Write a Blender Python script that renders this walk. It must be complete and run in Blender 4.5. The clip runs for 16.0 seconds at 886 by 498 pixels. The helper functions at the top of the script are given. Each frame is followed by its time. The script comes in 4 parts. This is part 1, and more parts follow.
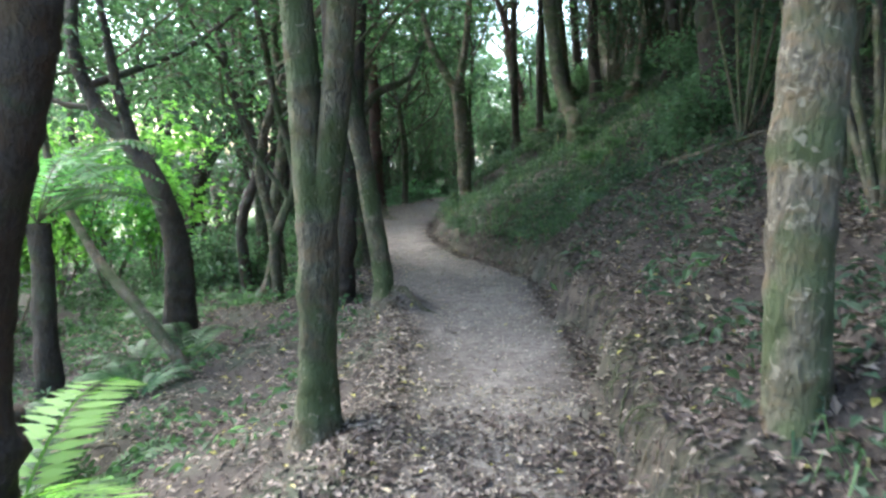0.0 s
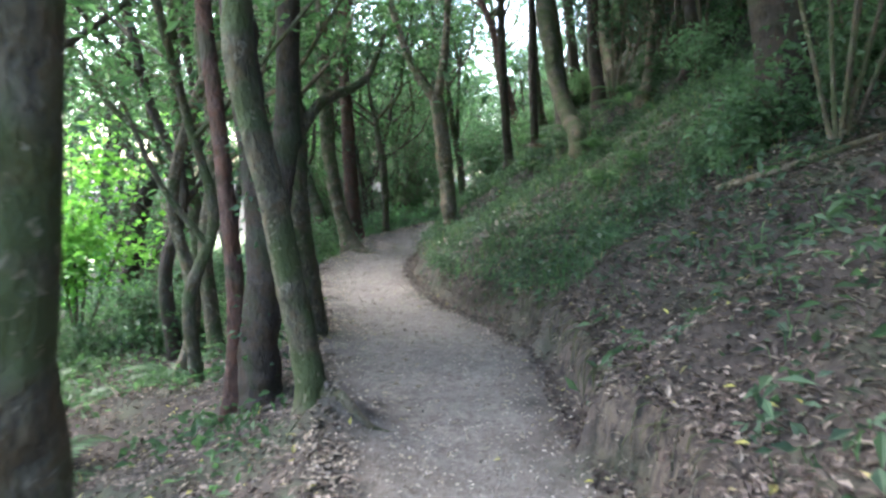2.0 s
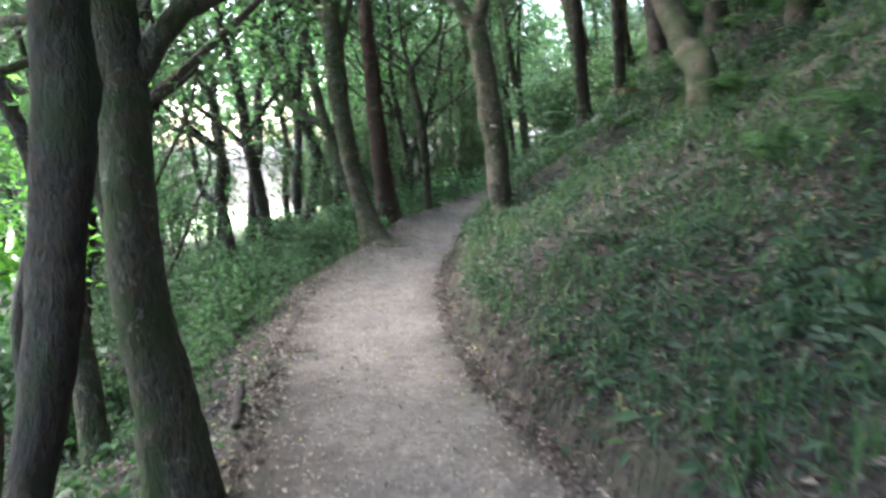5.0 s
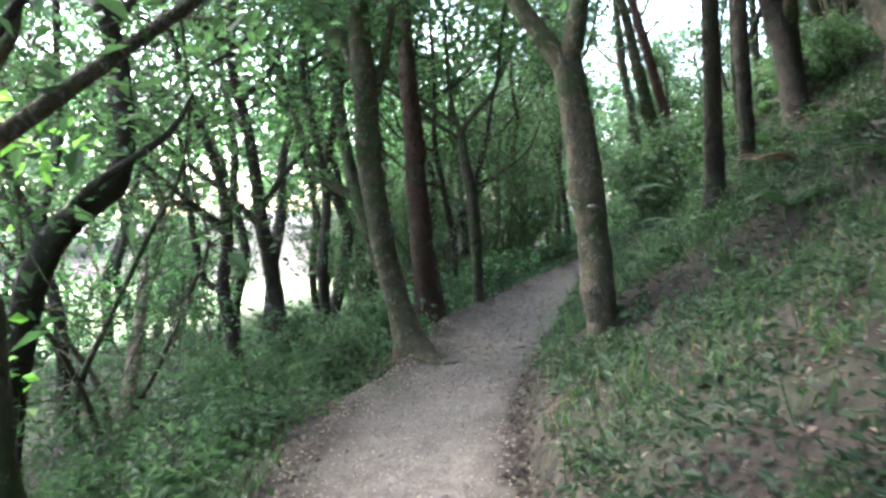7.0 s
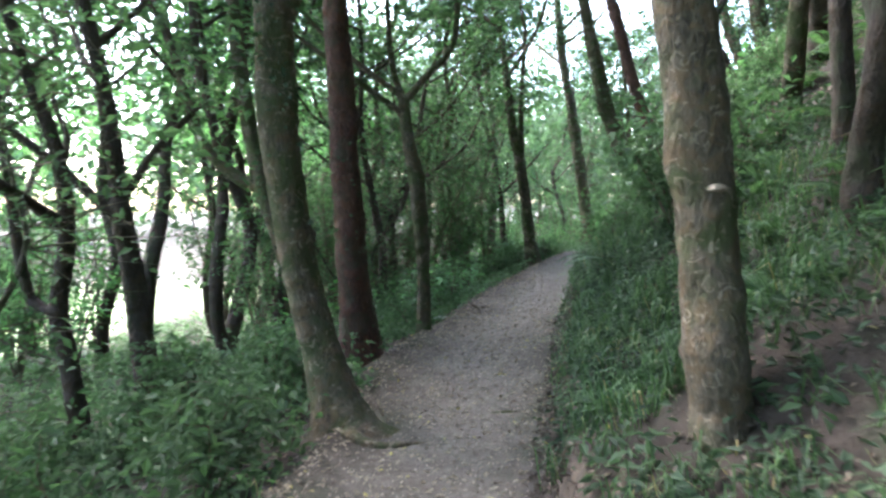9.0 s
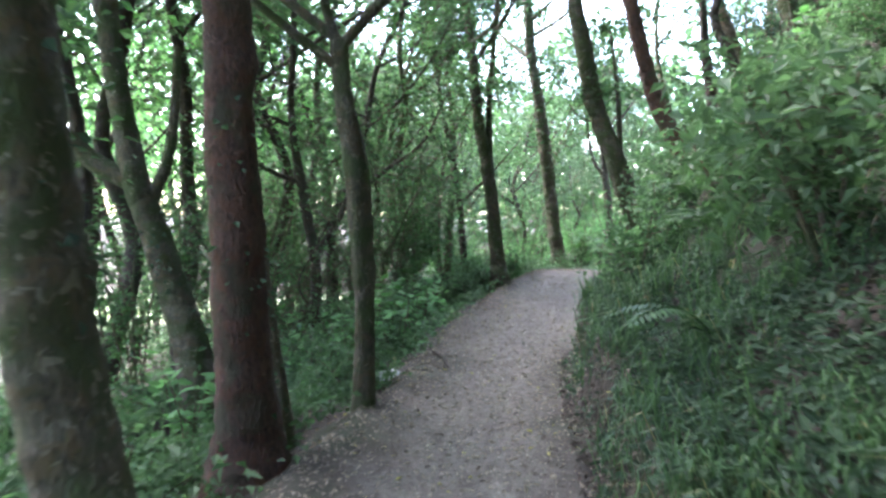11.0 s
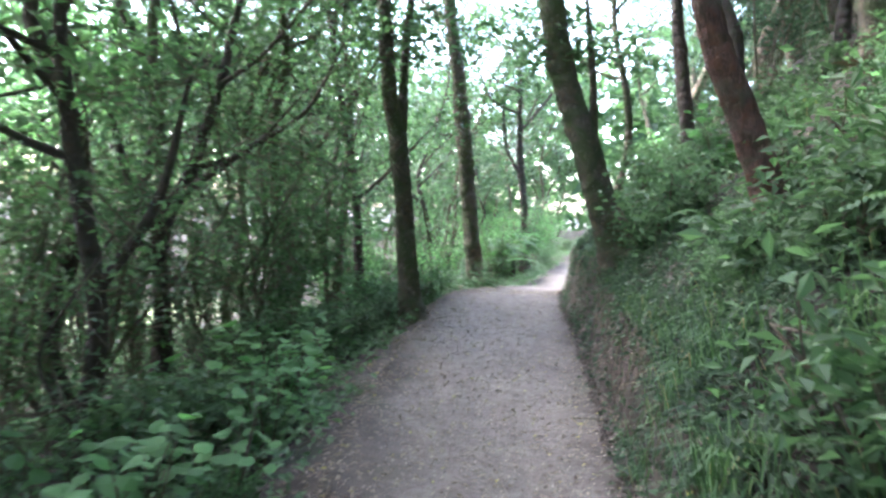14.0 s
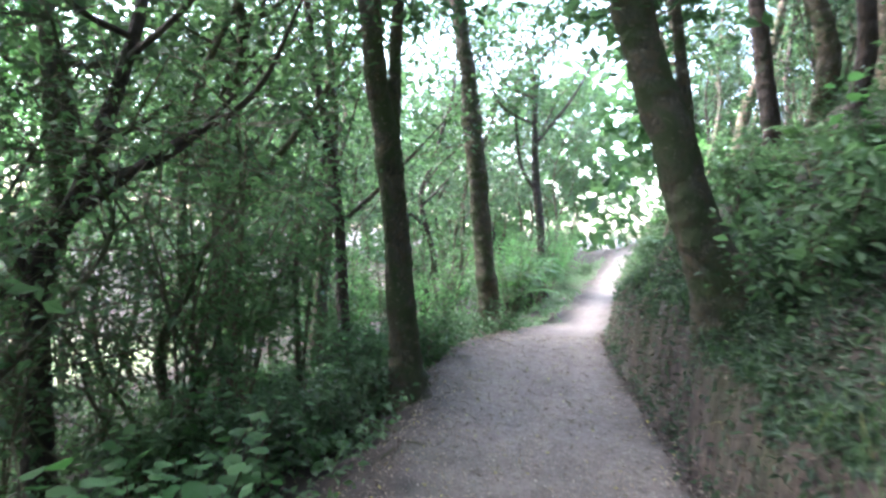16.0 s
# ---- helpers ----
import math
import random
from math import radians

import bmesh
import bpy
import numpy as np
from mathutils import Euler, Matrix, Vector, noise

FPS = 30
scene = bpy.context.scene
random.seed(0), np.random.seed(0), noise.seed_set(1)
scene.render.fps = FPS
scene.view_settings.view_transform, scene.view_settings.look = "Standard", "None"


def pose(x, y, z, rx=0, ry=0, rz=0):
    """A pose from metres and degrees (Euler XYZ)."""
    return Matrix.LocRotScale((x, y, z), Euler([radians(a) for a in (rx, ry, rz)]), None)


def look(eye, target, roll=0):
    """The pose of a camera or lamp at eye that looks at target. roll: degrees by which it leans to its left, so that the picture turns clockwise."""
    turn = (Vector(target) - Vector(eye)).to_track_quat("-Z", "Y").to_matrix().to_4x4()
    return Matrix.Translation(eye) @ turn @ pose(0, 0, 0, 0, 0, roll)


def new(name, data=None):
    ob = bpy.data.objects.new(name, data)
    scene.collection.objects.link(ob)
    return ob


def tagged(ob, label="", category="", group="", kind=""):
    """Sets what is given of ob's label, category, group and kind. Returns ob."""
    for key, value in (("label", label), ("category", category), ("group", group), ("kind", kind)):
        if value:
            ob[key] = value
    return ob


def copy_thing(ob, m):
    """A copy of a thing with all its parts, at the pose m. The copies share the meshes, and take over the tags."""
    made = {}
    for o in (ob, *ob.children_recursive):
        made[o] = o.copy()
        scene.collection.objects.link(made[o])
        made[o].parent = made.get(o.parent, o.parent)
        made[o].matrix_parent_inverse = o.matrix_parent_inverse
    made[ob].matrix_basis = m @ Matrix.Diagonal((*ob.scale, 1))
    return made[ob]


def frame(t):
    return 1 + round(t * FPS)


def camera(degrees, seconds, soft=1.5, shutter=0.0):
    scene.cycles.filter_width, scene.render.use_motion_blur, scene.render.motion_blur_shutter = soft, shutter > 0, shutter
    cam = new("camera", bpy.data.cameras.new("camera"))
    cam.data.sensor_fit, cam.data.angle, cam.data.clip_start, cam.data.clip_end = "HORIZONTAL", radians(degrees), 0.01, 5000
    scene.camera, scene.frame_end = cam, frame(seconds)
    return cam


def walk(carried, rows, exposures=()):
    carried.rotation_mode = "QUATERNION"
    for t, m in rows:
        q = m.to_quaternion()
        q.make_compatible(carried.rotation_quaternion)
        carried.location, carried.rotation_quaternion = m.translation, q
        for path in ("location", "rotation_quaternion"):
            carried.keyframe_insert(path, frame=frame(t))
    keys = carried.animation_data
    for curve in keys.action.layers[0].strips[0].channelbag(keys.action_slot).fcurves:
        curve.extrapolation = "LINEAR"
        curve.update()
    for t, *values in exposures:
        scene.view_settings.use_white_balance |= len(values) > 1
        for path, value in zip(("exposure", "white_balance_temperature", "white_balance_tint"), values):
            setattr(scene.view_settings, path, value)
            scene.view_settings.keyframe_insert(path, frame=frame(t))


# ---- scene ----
cam = camera(64.0, 16.0, soft=2.6, shutter=0.5)
PATH = [
    (0, (1.417, 1.897, 1.289), (1.174, 3.865, 1.025), 0.8),
    (0.5, (1.39, 2.322, 1.361), (1.162, 4.289, 1.08), 0.4),
    (1, (1.397, 2.875, 1.376), (1.163, 4.843, 1.104), -0.3),
    (1.5, (1.356, 3.404, 1.357), (1.124, 5.374, 1.108), 0.0),
    (2, (1.385, 3.868, 1.35), (1.153, 5.842, 1.136), -0.7),
    (2.5, (1.372, 4.364, 1.363), (1.146, 6.337, 1.13), -0.5),
    (3, (1.359, 4.912, 1.37), (1.147, 6.88, 1.082), -0.7),
    (3.5, (1.344, 5.47, 1.381), (1.139, 7.43, 1.045), -0.8),
    (4, (1.32, 6.031, 1.391), (1.106, 7.986, 1.03), -1.0),
    (4.5, (1.289, 6.575, 1.421), (0.996, 8.52, 1.057), -1.8),
    (5, (1.224, 7.161, 1.454), (0.798, 9.086, 1.12), -3.0),
    (5.2, (1.175, 7.409, 1.456), (0.705, 9.328, 1.145), -3.1),
    (7.3, (0.353, 9.829, 1.548), (-0.172, 11.755, 1.418), -2.4),
    (7.5, (0.26, 10.068, 1.547), (-0.25, 11.998, 1.419), -2.5),
    (8, (-0.009, 10.639, 1.527), (-0.443, 12.586, 1.391), -2.0),
    (8.5, (-0.175, 11.268, 1.476), (-0.554, 13.227, 1.343), -1.7),
    (9, (-0.402, 11.863, 1.415), (-0.688, 13.838, 1.288), -1.0),
    (9.2, (-0.475, 12.077, 1.453), (-0.73, 14.056, 1.311), -1.3),
    (11.3, (-0.89, 15.0, 1.381), (-0.988, 16.995, 1.283), 0.8),
    (11.5, (-0.922, 15.281, 1.401), (-0.978, 17.278, 1.298), 1.0),
    (12, (-0.901, 15.969, 1.434), (-0.862, 17.966, 1.331), 1.0),
    (12.5, (-0.92, 16.586, 1.507), (-1.043, 18.579, 1.393), 0.6),
    (13, (-1.015, 17.207, 1.589), (-1.15, 19.199, 1.46), 0.7),
    (13.5, (-1.03, 17.968, 1.6), (-1.046, 19.964, 1.47), 1.3),
    (14, (-1.109, 18.637, 1.569), (-0.942, 20.627, 1.451), 2.8),
    (14.5, (-1.102, 19.35, 1.601), (-0.851, 21.33, 1.47), 3.1),
    (15, (-1.005, 20.063, 1.661), (-0.753, 22.041, 1.508), 2.5),
    (15.5, (-0.996, 20.771, 1.654), (-0.775, 22.756, 1.553), 2.3),
    (16, (-0.922, 21.58, 1.632), (-0.771, 23.573, 1.57), 2.3),
]
walk(cam, [(t, look(eye, target, roll)) for t, eye, target, roll in PATH], [(0, 3.65, 6050, 6), (2.5, 4.15, 6150, 11), (5, 4.2, 6150, 12), (8, 4.1, 6200, 12), (11.5, 4.6, 6100, 15), (14, 4.57, 6050, 17), (16, 4.42, 6050, 17)])

# ---- world, sun, exposure ----
world = bpy.data.worlds.new("overcast_sky")
scene.world = world
world.use_nodes = True
wn = world.node_tree.nodes
sky = wn.new("ShaderNodeTexSky")
sky.sky_type = "NISHITA"
sky.sun_disc = False
sky.sun_elevation, sky.sun_rotation = radians(52), radians(-60)
sky.air_density, sky.dust_density = 1.0, 3.0
wn["Background"].inputs["Strength"].default_value = 0.15
world.node_tree.links.new(sky.outputs[0], wn["Background"].inputs[0])
sun = new("sun", bpy.data.lights.new("sun", "SUN"))
sun.data.energy, sun.data.angle, sun.data.color = 1.3, radians(30), (1.0, 0.98, 0.95)
sun.matrix_world = look((-11, 6.35, 16.3), (0, 0, 0))

# ---- materials ----


def material(name, rough=0.8):
    m = bpy.data.materials.new(name)
    m.use_nodes = True
    b = m.node_tree.nodes["Principled BSDF"]
    b.inputs["Roughness"].default_value = rough
    b.inputs["Specular IOR Level"].default_value = 0.3
    return m, m.node_tree.nodes, m.node_tree.links, b


def noise_node(n, l, scale, detail=4.0, vec=None, dist=0.0):
    t = n.new("ShaderNodeTexNoise")
    t.inputs["Scale"].default_value, t.inputs["Detail"].default_value = scale, detail
    t.inputs["Distortion"].default_value = dist
    if vec is not None:
        l.new(vec, t.inputs["Vector"])
    return t


def ramp(n, l, fac, stops):
    r = n.new("ShaderNodeValToRGB")
    while len(r.color_ramp.elements) < len(stops):
        r.color_ramp.elements.new(0.5)
    for e, (p, c) in zip(r.color_ramp.elements, stops):
        e.position, e.color = p, (*c, 1)
    l.new(fac, r.inputs[0])
    return r.outputs[0]


def mix(n, l, fac, a, b, mode="MIX"):
    m = n.new("ShaderNodeMix")
    m.data_type, m.blend_type = "RGBA", mode
    for sock, v in ((m.inputs[0], fac), (m.inputs[6], a), (m.inputs[7], b)):
        if isinstance(v, (int, float)):
            sock.default_value = v
        elif isinstance(v, tuple):
            sock.default_value = (*v, 1)
        else:
            l.new(v, sock)
    return m.outputs[2]


def bump(n, l, b, height, strength, distance):
    u = n.new("ShaderNodeBump")
    u.inputs["Strength"].default_value, u.inputs["Distance"].default_value = strength, distance
    l.new(height, u.inputs["Height"])
    l.new(u.outputs[0], b.inputs["Normal"])


def bark(name, dark, light, moss, moss_at=0.52, lichen=0.62, ring=9.0):
    """Flaking bark: upright fissures, brown flakes, moss on patches and pale lichen blotches of two sizes."""
    m, n, l, b = material(name, 0.88)
    geo = n.new("ShaderNodeNewGeometry").outputs["Position"]
    mp = n.new("ShaderNodeMapping")
    mp.inputs["Scale"].default_value = (1, 1, 0.35)
    l.new(geo, mp.inputs["Vector"])
    big = noise_node(n, l, 4.2, 6, geo, 0.6)
    mid = noise_node(n, l, 13.0, 5, geo, 0.8)
    fine = noise_node(n, l, 55.0, 6, mp.outputs[0], 0.9)
    col = ramp(n, l, fine.outputs[0], [(0.3, dark), (0.7, light)])
    flake = tuple(c * k for c, k in zip(light, (0.82, 0.68, 0.54)))
    col = mix(n, l, ramp(n, l, mid.outputs[0], [(0.5, (0, 0, 0)), (0.6, (0.75, 0.75, 0.75))]), col, flake)
    col = mix(n, l, ramp(n, l, big.outputs[0], [(moss_at - 0.08, (0, 0, 0)), (moss_at + 0.08, (0.9, 0.9, 0.9))]), col, moss)
    spots = noise_node(n, l, 19.0, 5, geo, 1.2)
    pale = tuple(min(1.0, 1.55 * c + 0.02) for c in light)
    col = mix(n, l, ramp(n, l, spots.outputs[0], [(lichen, (0, 0, 0)), (lichen + 0.05, (0.6, 0.6, 0.6))]), col, pale)
    l.new(col, b.inputs["Base Color"])
    wave = n.new("ShaderNodeTexWave")
    wave.bands_direction = "Z"
    wave.inputs["Scale"].default_value, wave.inputs["Distortion"].default_value = ring / 6, 9.0
    wave.inputs["Detail"].default_value = 3.0
    l.new(geo, wave.inputs["Vector"])
    add = n.new("ShaderNodeMath")
    add.operation = "MULTIPLY_ADD"
    add.inputs[1].default_value = 1.6
    l.new(fine.outputs[0], add.inputs[0])
    more = n.new("ShaderNodeMath")
    more.operation = "ADD"
    l.new(wave.outputs[0], more.inputs[0])
    l.new(mid.outputs[0], more.inputs[1])
    l.new(more.outputs[0], add.inputs[2])
    bump(n, l, b, add.outputs[0], 0.9, 0.02)
    return m


def foliage(name, dark, light, gloss=0.55, through_light=0.5, dead=None):
    m, n, l, b = material(name, gloss)
    rnd = n.new("ShaderNodeNewGeometry").outputs["Random Per Island"]
    oi = n.new("ShaderNodeObjectInfo").outputs["Random"]
    stops = [(0.0, dark), (1.0, light)]
    if dead:
        stops = [(0.0, dark), (0.96, light), (0.985, dead)]
    col = ramp(n, l, rnd, stops)
    hs = n.new("ShaderNodeHueSaturation")
    mr = n.new("ShaderNodeMapRange")
    mr.inputs["To Min"].default_value, mr.inputs["To Max"].default_value = 0.75, 1.25
    l.new(oi, mr.inputs[0])
    l.new(mr.outputs[0], hs.inputs["Value"])
    l.new(col, hs.inputs["Color"])
    l.new(hs.outputs[0], b.inputs["Base Color"])
    tr = n.new("ShaderNodeBsdfTranslucent")
    l.new(mix(n, l, 1.0, hs.outputs[0], (1.2, 1.5, 0.95), "MULTIPLY"), tr.inputs[0])
    ms = n.new("ShaderNodeMixShader")
    ms.inputs[0].default_value = through_light
    l.new(b.outputs[0], ms.inputs[1])
    l.new(tr.outputs[0], ms.inputs[2])
    l.new(ms.outputs[0], n["Material Output"].inputs[0])
    return m


def ground_material():
    """Trodden earth, leaf-strewn humus, raw cut earth and open meadow paled as if in full daylight, blended by the
    sheet's own attributes.
    """
    m, n, l, b = material("forest_ground", 0.9)
    geo = n.new("ShaderNodeNewGeometry").outputs["Position"]

    def attr(name):
        a = n.new("ShaderNodeAttribute")
        a.attribute_name = name
        return a.outputs["Fac"]

    big, mid, fine = (noise_node(n, l, s, d, geo) for s, d in ((1.3, 4), (7, 5), (60, 6)))
    earth = ramp(n, l, mid.outputs[0], [(0.3, (0.078, 0.066, 0.056)), (0.7, (0.152, 0.132, 0.114))])
    earth = mix(n, l, ramp(n, l, fine.outputs[0], [(0.45, (0, 0, 0)), (0.75, (0.5, 0.5, 0.5))]), earth, (0.22, 0.2, 0.185))
    earth = mix(n, l, ramp(n, l, big.outputs[0], [(0.45, (0, 0, 0)), (0.65, (0.55, 0.55, 0.55))]), earth, (0.082, 0.072, 0.064))
    grit = noise_node(n, l, 26, 5, geo, 0.5)
    earth = mix(n, l, ramp(n, l, grit.outputs[0], [(0.34, (0.75, 0.75, 0.75)), (0.5, (0, 0, 0))]), earth, (0.058, 0.046, 0.038))
    earth = mix(n, l, ramp(n, l, grit.outputs[0], [(0.6, (0, 0, 0)), (0.7, (0.6, 0.6, 0.6))]), earth, (0.21, 0.185, 0.16))
    humus = ramp(n, l, mid.outputs[0], [(0.3, (0.02, 0.015, 0.012)), (0.7, (0.05, 0.038, 0.031))])
    humus = mix(n, l, ramp(n, l, big.outputs[0], [(0.5, (0, 0, 0)), (0.62, (0.6, 0.6, 0.6))]), humus, (0.03, 0.042, 0.02))
    down = n.new("ShaderNodeMapping")
    down.inputs["Scale"].default_value = (1, 1, 0.22)
    l.new(geo, down.inputs["Vector"])
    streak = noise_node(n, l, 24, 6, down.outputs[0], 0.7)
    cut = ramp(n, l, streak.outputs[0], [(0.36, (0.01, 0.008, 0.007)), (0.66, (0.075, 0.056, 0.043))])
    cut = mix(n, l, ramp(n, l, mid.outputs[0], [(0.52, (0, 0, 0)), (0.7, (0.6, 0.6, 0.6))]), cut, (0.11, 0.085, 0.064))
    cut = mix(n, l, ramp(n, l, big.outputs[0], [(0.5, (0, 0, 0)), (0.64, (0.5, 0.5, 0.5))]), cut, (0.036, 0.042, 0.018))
    # meadow grass, with the glare of open daylight put into its pale colour
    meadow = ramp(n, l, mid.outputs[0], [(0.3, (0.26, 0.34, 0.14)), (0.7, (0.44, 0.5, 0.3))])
    col = mix(n, l, attr("trod"), humus, earth)
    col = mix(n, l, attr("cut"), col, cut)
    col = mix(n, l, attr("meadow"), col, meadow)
    l.new(col, b.inputs["Base Color"])
    add = n.new("ShaderNodeMath")
    add.operation = "ADD"
    l.new(fine.outputs[0], add.inputs[0])
    l.new(mid.outputs[0], add.inputs[1])
    rough = n.new("ShaderNodeMath")
    rough.operation = "MULTIPLY_ADD"
    rough.inputs[1].default_value = 0.7
    l.new(streak.outputs[0], rough.inputs[0])
    l.new(add.outputs[0], rough.inputs[2])
    bump(n, l, b, rough.outputs[0], 0.75, 0.016)
    return m


GROUND = ground_material()
BARK = bark("grey_green_bark", (0.035, 0.03, 0.022), (0.105, 0.09, 0.064), (0.042, 0.056, 0.02), 0.5)
BARK_PALE = bark("lichen_bark", (0.045, 0.035, 0.026), (0.14, 0.115, 0.084), (0.052, 0.064, 0.026), 0.52, 0.59)
BARK_DARK = bark("dark_wet_bark", (0.022, 0.017, 0.014), (0.06, 0.045, 0.038), (0.03, 0.036, 0.018), 0.6, 0.7)
BARK_RED = bark("red_brown_bark", (0.035, 0.02, 0.016), (0.105, 0.055, 0.045), (0.05, 0.045, 0.03), 0.6, 0.68)
LEAF = foliage("canopy_leaves", (0.034, 0.064, 0.032), (0.088, 0.142, 0.076))
# darker copy of LEAF: the canopy's shade is put into the colour
LEAF_SHADED = foliage("shaded_leaves", (0.026, 0.046, 0.028), (0.066, 0.103, 0.062), 0.6, 0.35)
# lighter copy of LEAF: daylight from the open side is put into the colour
LEAF_LIT = foliage("lit_leaves", (0.062, 0.138, 0.052), (0.132, 0.255, 0.112), 0.65, 0.5)
FERN = foliage("fern_green", (0.03, 0.066, 0.029), (0.075, 0.135, 0.055), 0.5, 0.4, (0.16, 0.11, 0.04))
GRASS = foliage("grass_green", (0.03, 0.064, 0.027), (0.085, 0.145, 0.06), 0.5, 0.3, (0.22, 0.18, 0.09))
LEAF_MID = foliage("understorey_leaves", (0.05, 0.085, 0.047), (0.11, 0.172, 0.098), 0.55, 0.42)
# lime green, lightened further to carry the sunlit look of the opening
LEAF_LIME_LIT = foliage("sunlit_lime_leaves", (0.1, 0.2, 0.04), (0.2, 0.36, 0.09), 0.6, 0.55)
DEAD_FERN = foliage("dead_bracken", (0.04, 0.024, 0.012), (0.1, 0.062, 0.032), 0.7, 0.15)
LITTER = foliage("fallen_leaves", (0.045, 0.032, 0.026), (0.25, 0.195, 0.16), 0.6, 0.1, (0.34, 0.3, 0.08))
LITTER_DRY = foliage("dry_leaves", (0.085, 0.066, 0.052), (0.3, 0.245, 0.195), 0.6, 0.1, (0.34, 0.3, 0.08))
CRUMB = foliage("earth_crumbs", (0.13, 0.11, 0.095), (0.3, 0.26, 0.22), 0.8, 0.0)
LITTER_DARK = foliage("rotting_leaves", (0.024, 0.016, 0.013), (0.12, 0.085, 0.07), 0.7, 0.05)
TWIG = bark("twig_bark", (0.05, 0.04, 0.03), (0.13, 0.11, 0.085), (0.06, 0.07, 0.03))

# ---- mesh helpers ----
rng = np.random.default_rng(7)


def mesh_of(name, verts, faces, mat, smooth=False):
    """A mesh from arrays; faces all have the same number of corners."""
    verts, faces = np.asarray(verts, np.float32), np.asarray(faces, np.int32)
    me = bpy.data.meshes.new(name)
    me.vertices.add(len(verts))
    me.vertices.foreach_set("co", verts.ravel())
    k = faces.shape[1]
    me.loops.add(faces.size)
    me.loops.foreach_set("vertex_index", faces.ravel())
    me.polygons.add(len(faces))
    me.polygons.foreach_set("loop_start", np.arange(0, faces.size, k, dtype=np.int32))
    me.polygons.foreach_set("use_smooth", np.full(len(faces), smooth))
    me.update(calc_edges=True)
    me.materials.append(mat)
    return me


def join(*pieces):
    """Several (verts, faces) as one."""
    vs, fs, k = [], [], 0
    for v, f in pieces:
        vs.append(v)
        fs.append(np.asarray(f) + k)
        k += len(v)
    return np.concatenate(vs), np.concatenate(fs)


def part(name, shape, mat, parent, label="", smooth=False):
    ob = new(name, mesh_of(name, *shape, mat, smooth))
    ob.parent = parent
    if label:
        tagged(ob, label)
    return ob


def spline(points, step):
    """A smooth line through the points, with radius as the fourth number."""
    p = np.asarray(points, float)
    p = np.vstack([2 * p[0] - p[1], p, 2 * p[-1] - p[-2]])
    out = []
    for a, b, c, d in zip(p, p[1:], p[2:], p[3:]):
        k = max(2, int(np.linalg.norm((c - b)[:3]) / step))
        t = np.arange(k)[:, None] / k
        out.append(0.5 * (2 * b + (c - a) * t + (2 * a - 5 * b + 4 * c - d) * t**2 + (3 * b - a - 3 * c + d) * t**3))
    return np.vstack([*out, p[-2:-1]])


def tube(points, step=0.12, sides=10, rough=0.06, seed=0, flare=0.0):
    """A limb: rows of x, y, z, radius, with knobbly sides and, for a trunk, root flare at its foot."""
    c = spline(points, step)
    r = np.random.default_rng(seed)
    n = len(c)
    d = np.gradient(c[:, :3], axis=0)
    d /= np.linalg.norm(d, axis=1)[:, None] + 1e-9
    ref = np.where(np.abs(d[:, 2:3]) > 0.9, [[1.0, 0, 0]], [[0, 0, 1.0]])
    if np.abs(d[:, 2]).mean() > 0.6:
        ref = np.tile([[1.0, 0, 0]], (n, 1))
    u = np.cross(d, ref)
    u /= np.linalg.norm(u, axis=1)[:, None] + 1e-9
    v = np.cross(d, u)
    ang = np.arange(sides) / sides * 2 * np.pi
    along = np.cumsum(np.r_[0, np.linalg.norm(np.diff(c[:, :3], axis=0), axis=1)])
    ph = r.uniform(0, 6.3, 6)
    wob = (np.sin(2 * ang[None] + ph[0] + along[:, None] * 1.7) * 0.6 + np.sin(3 * ang[None] + ph[1] - along[:, None] * 2.9) * 0.5
           + np.sin(along[:, None] * 6.1 + ang[None] + ph[2]) * 0.4 + r.normal(0, 0.35, (n, sides)))
    rad = c[:, 3:4] * (1 + rough * wob)
    if flare:
        roots = 0.55 + 0.45 * np.sin(5 * ang[None] + ph[3]) * np.sin(2 * ang[None] + ph[4])
        rad = rad * (1 + flare * np.exp(-along[:, None] / 0.16) * (0.5 + roots))
        for s0, a0, w0, g0 in zip(r.uniform(0.3, max(0.5, along[-1] * 0.6), 7), r.uniform(0, 6.3, 7), r.uniform(0.05, 0.13, 7), r.uniform(-0.1, 0.3, 7)):
            rad = rad * (1 + g0 * np.exp(-(((along[:, None] - s0) / w0) ** 2)) * (0.5 + 0.5 * np.cos(ang[None] - a0)) ** 2)
    pts = c[:, None, :3] + rad[..., None] * (np.cos(ang)[None, :, None] * u[:, None] + np.sin(ang)[None, :, None] * v[:, None])
    i, j = np.meshgrid(np.arange(n - 1), np.arange(sides), indexing="ij")
    k = (j + 1) % sides
    f = np.stack([i * sides + j, i * sides + k, (i + 1) * sides + k, (i + 1) * sides + j], -1).reshape(-1, 4)
    return pts.reshape(-1, 3), f


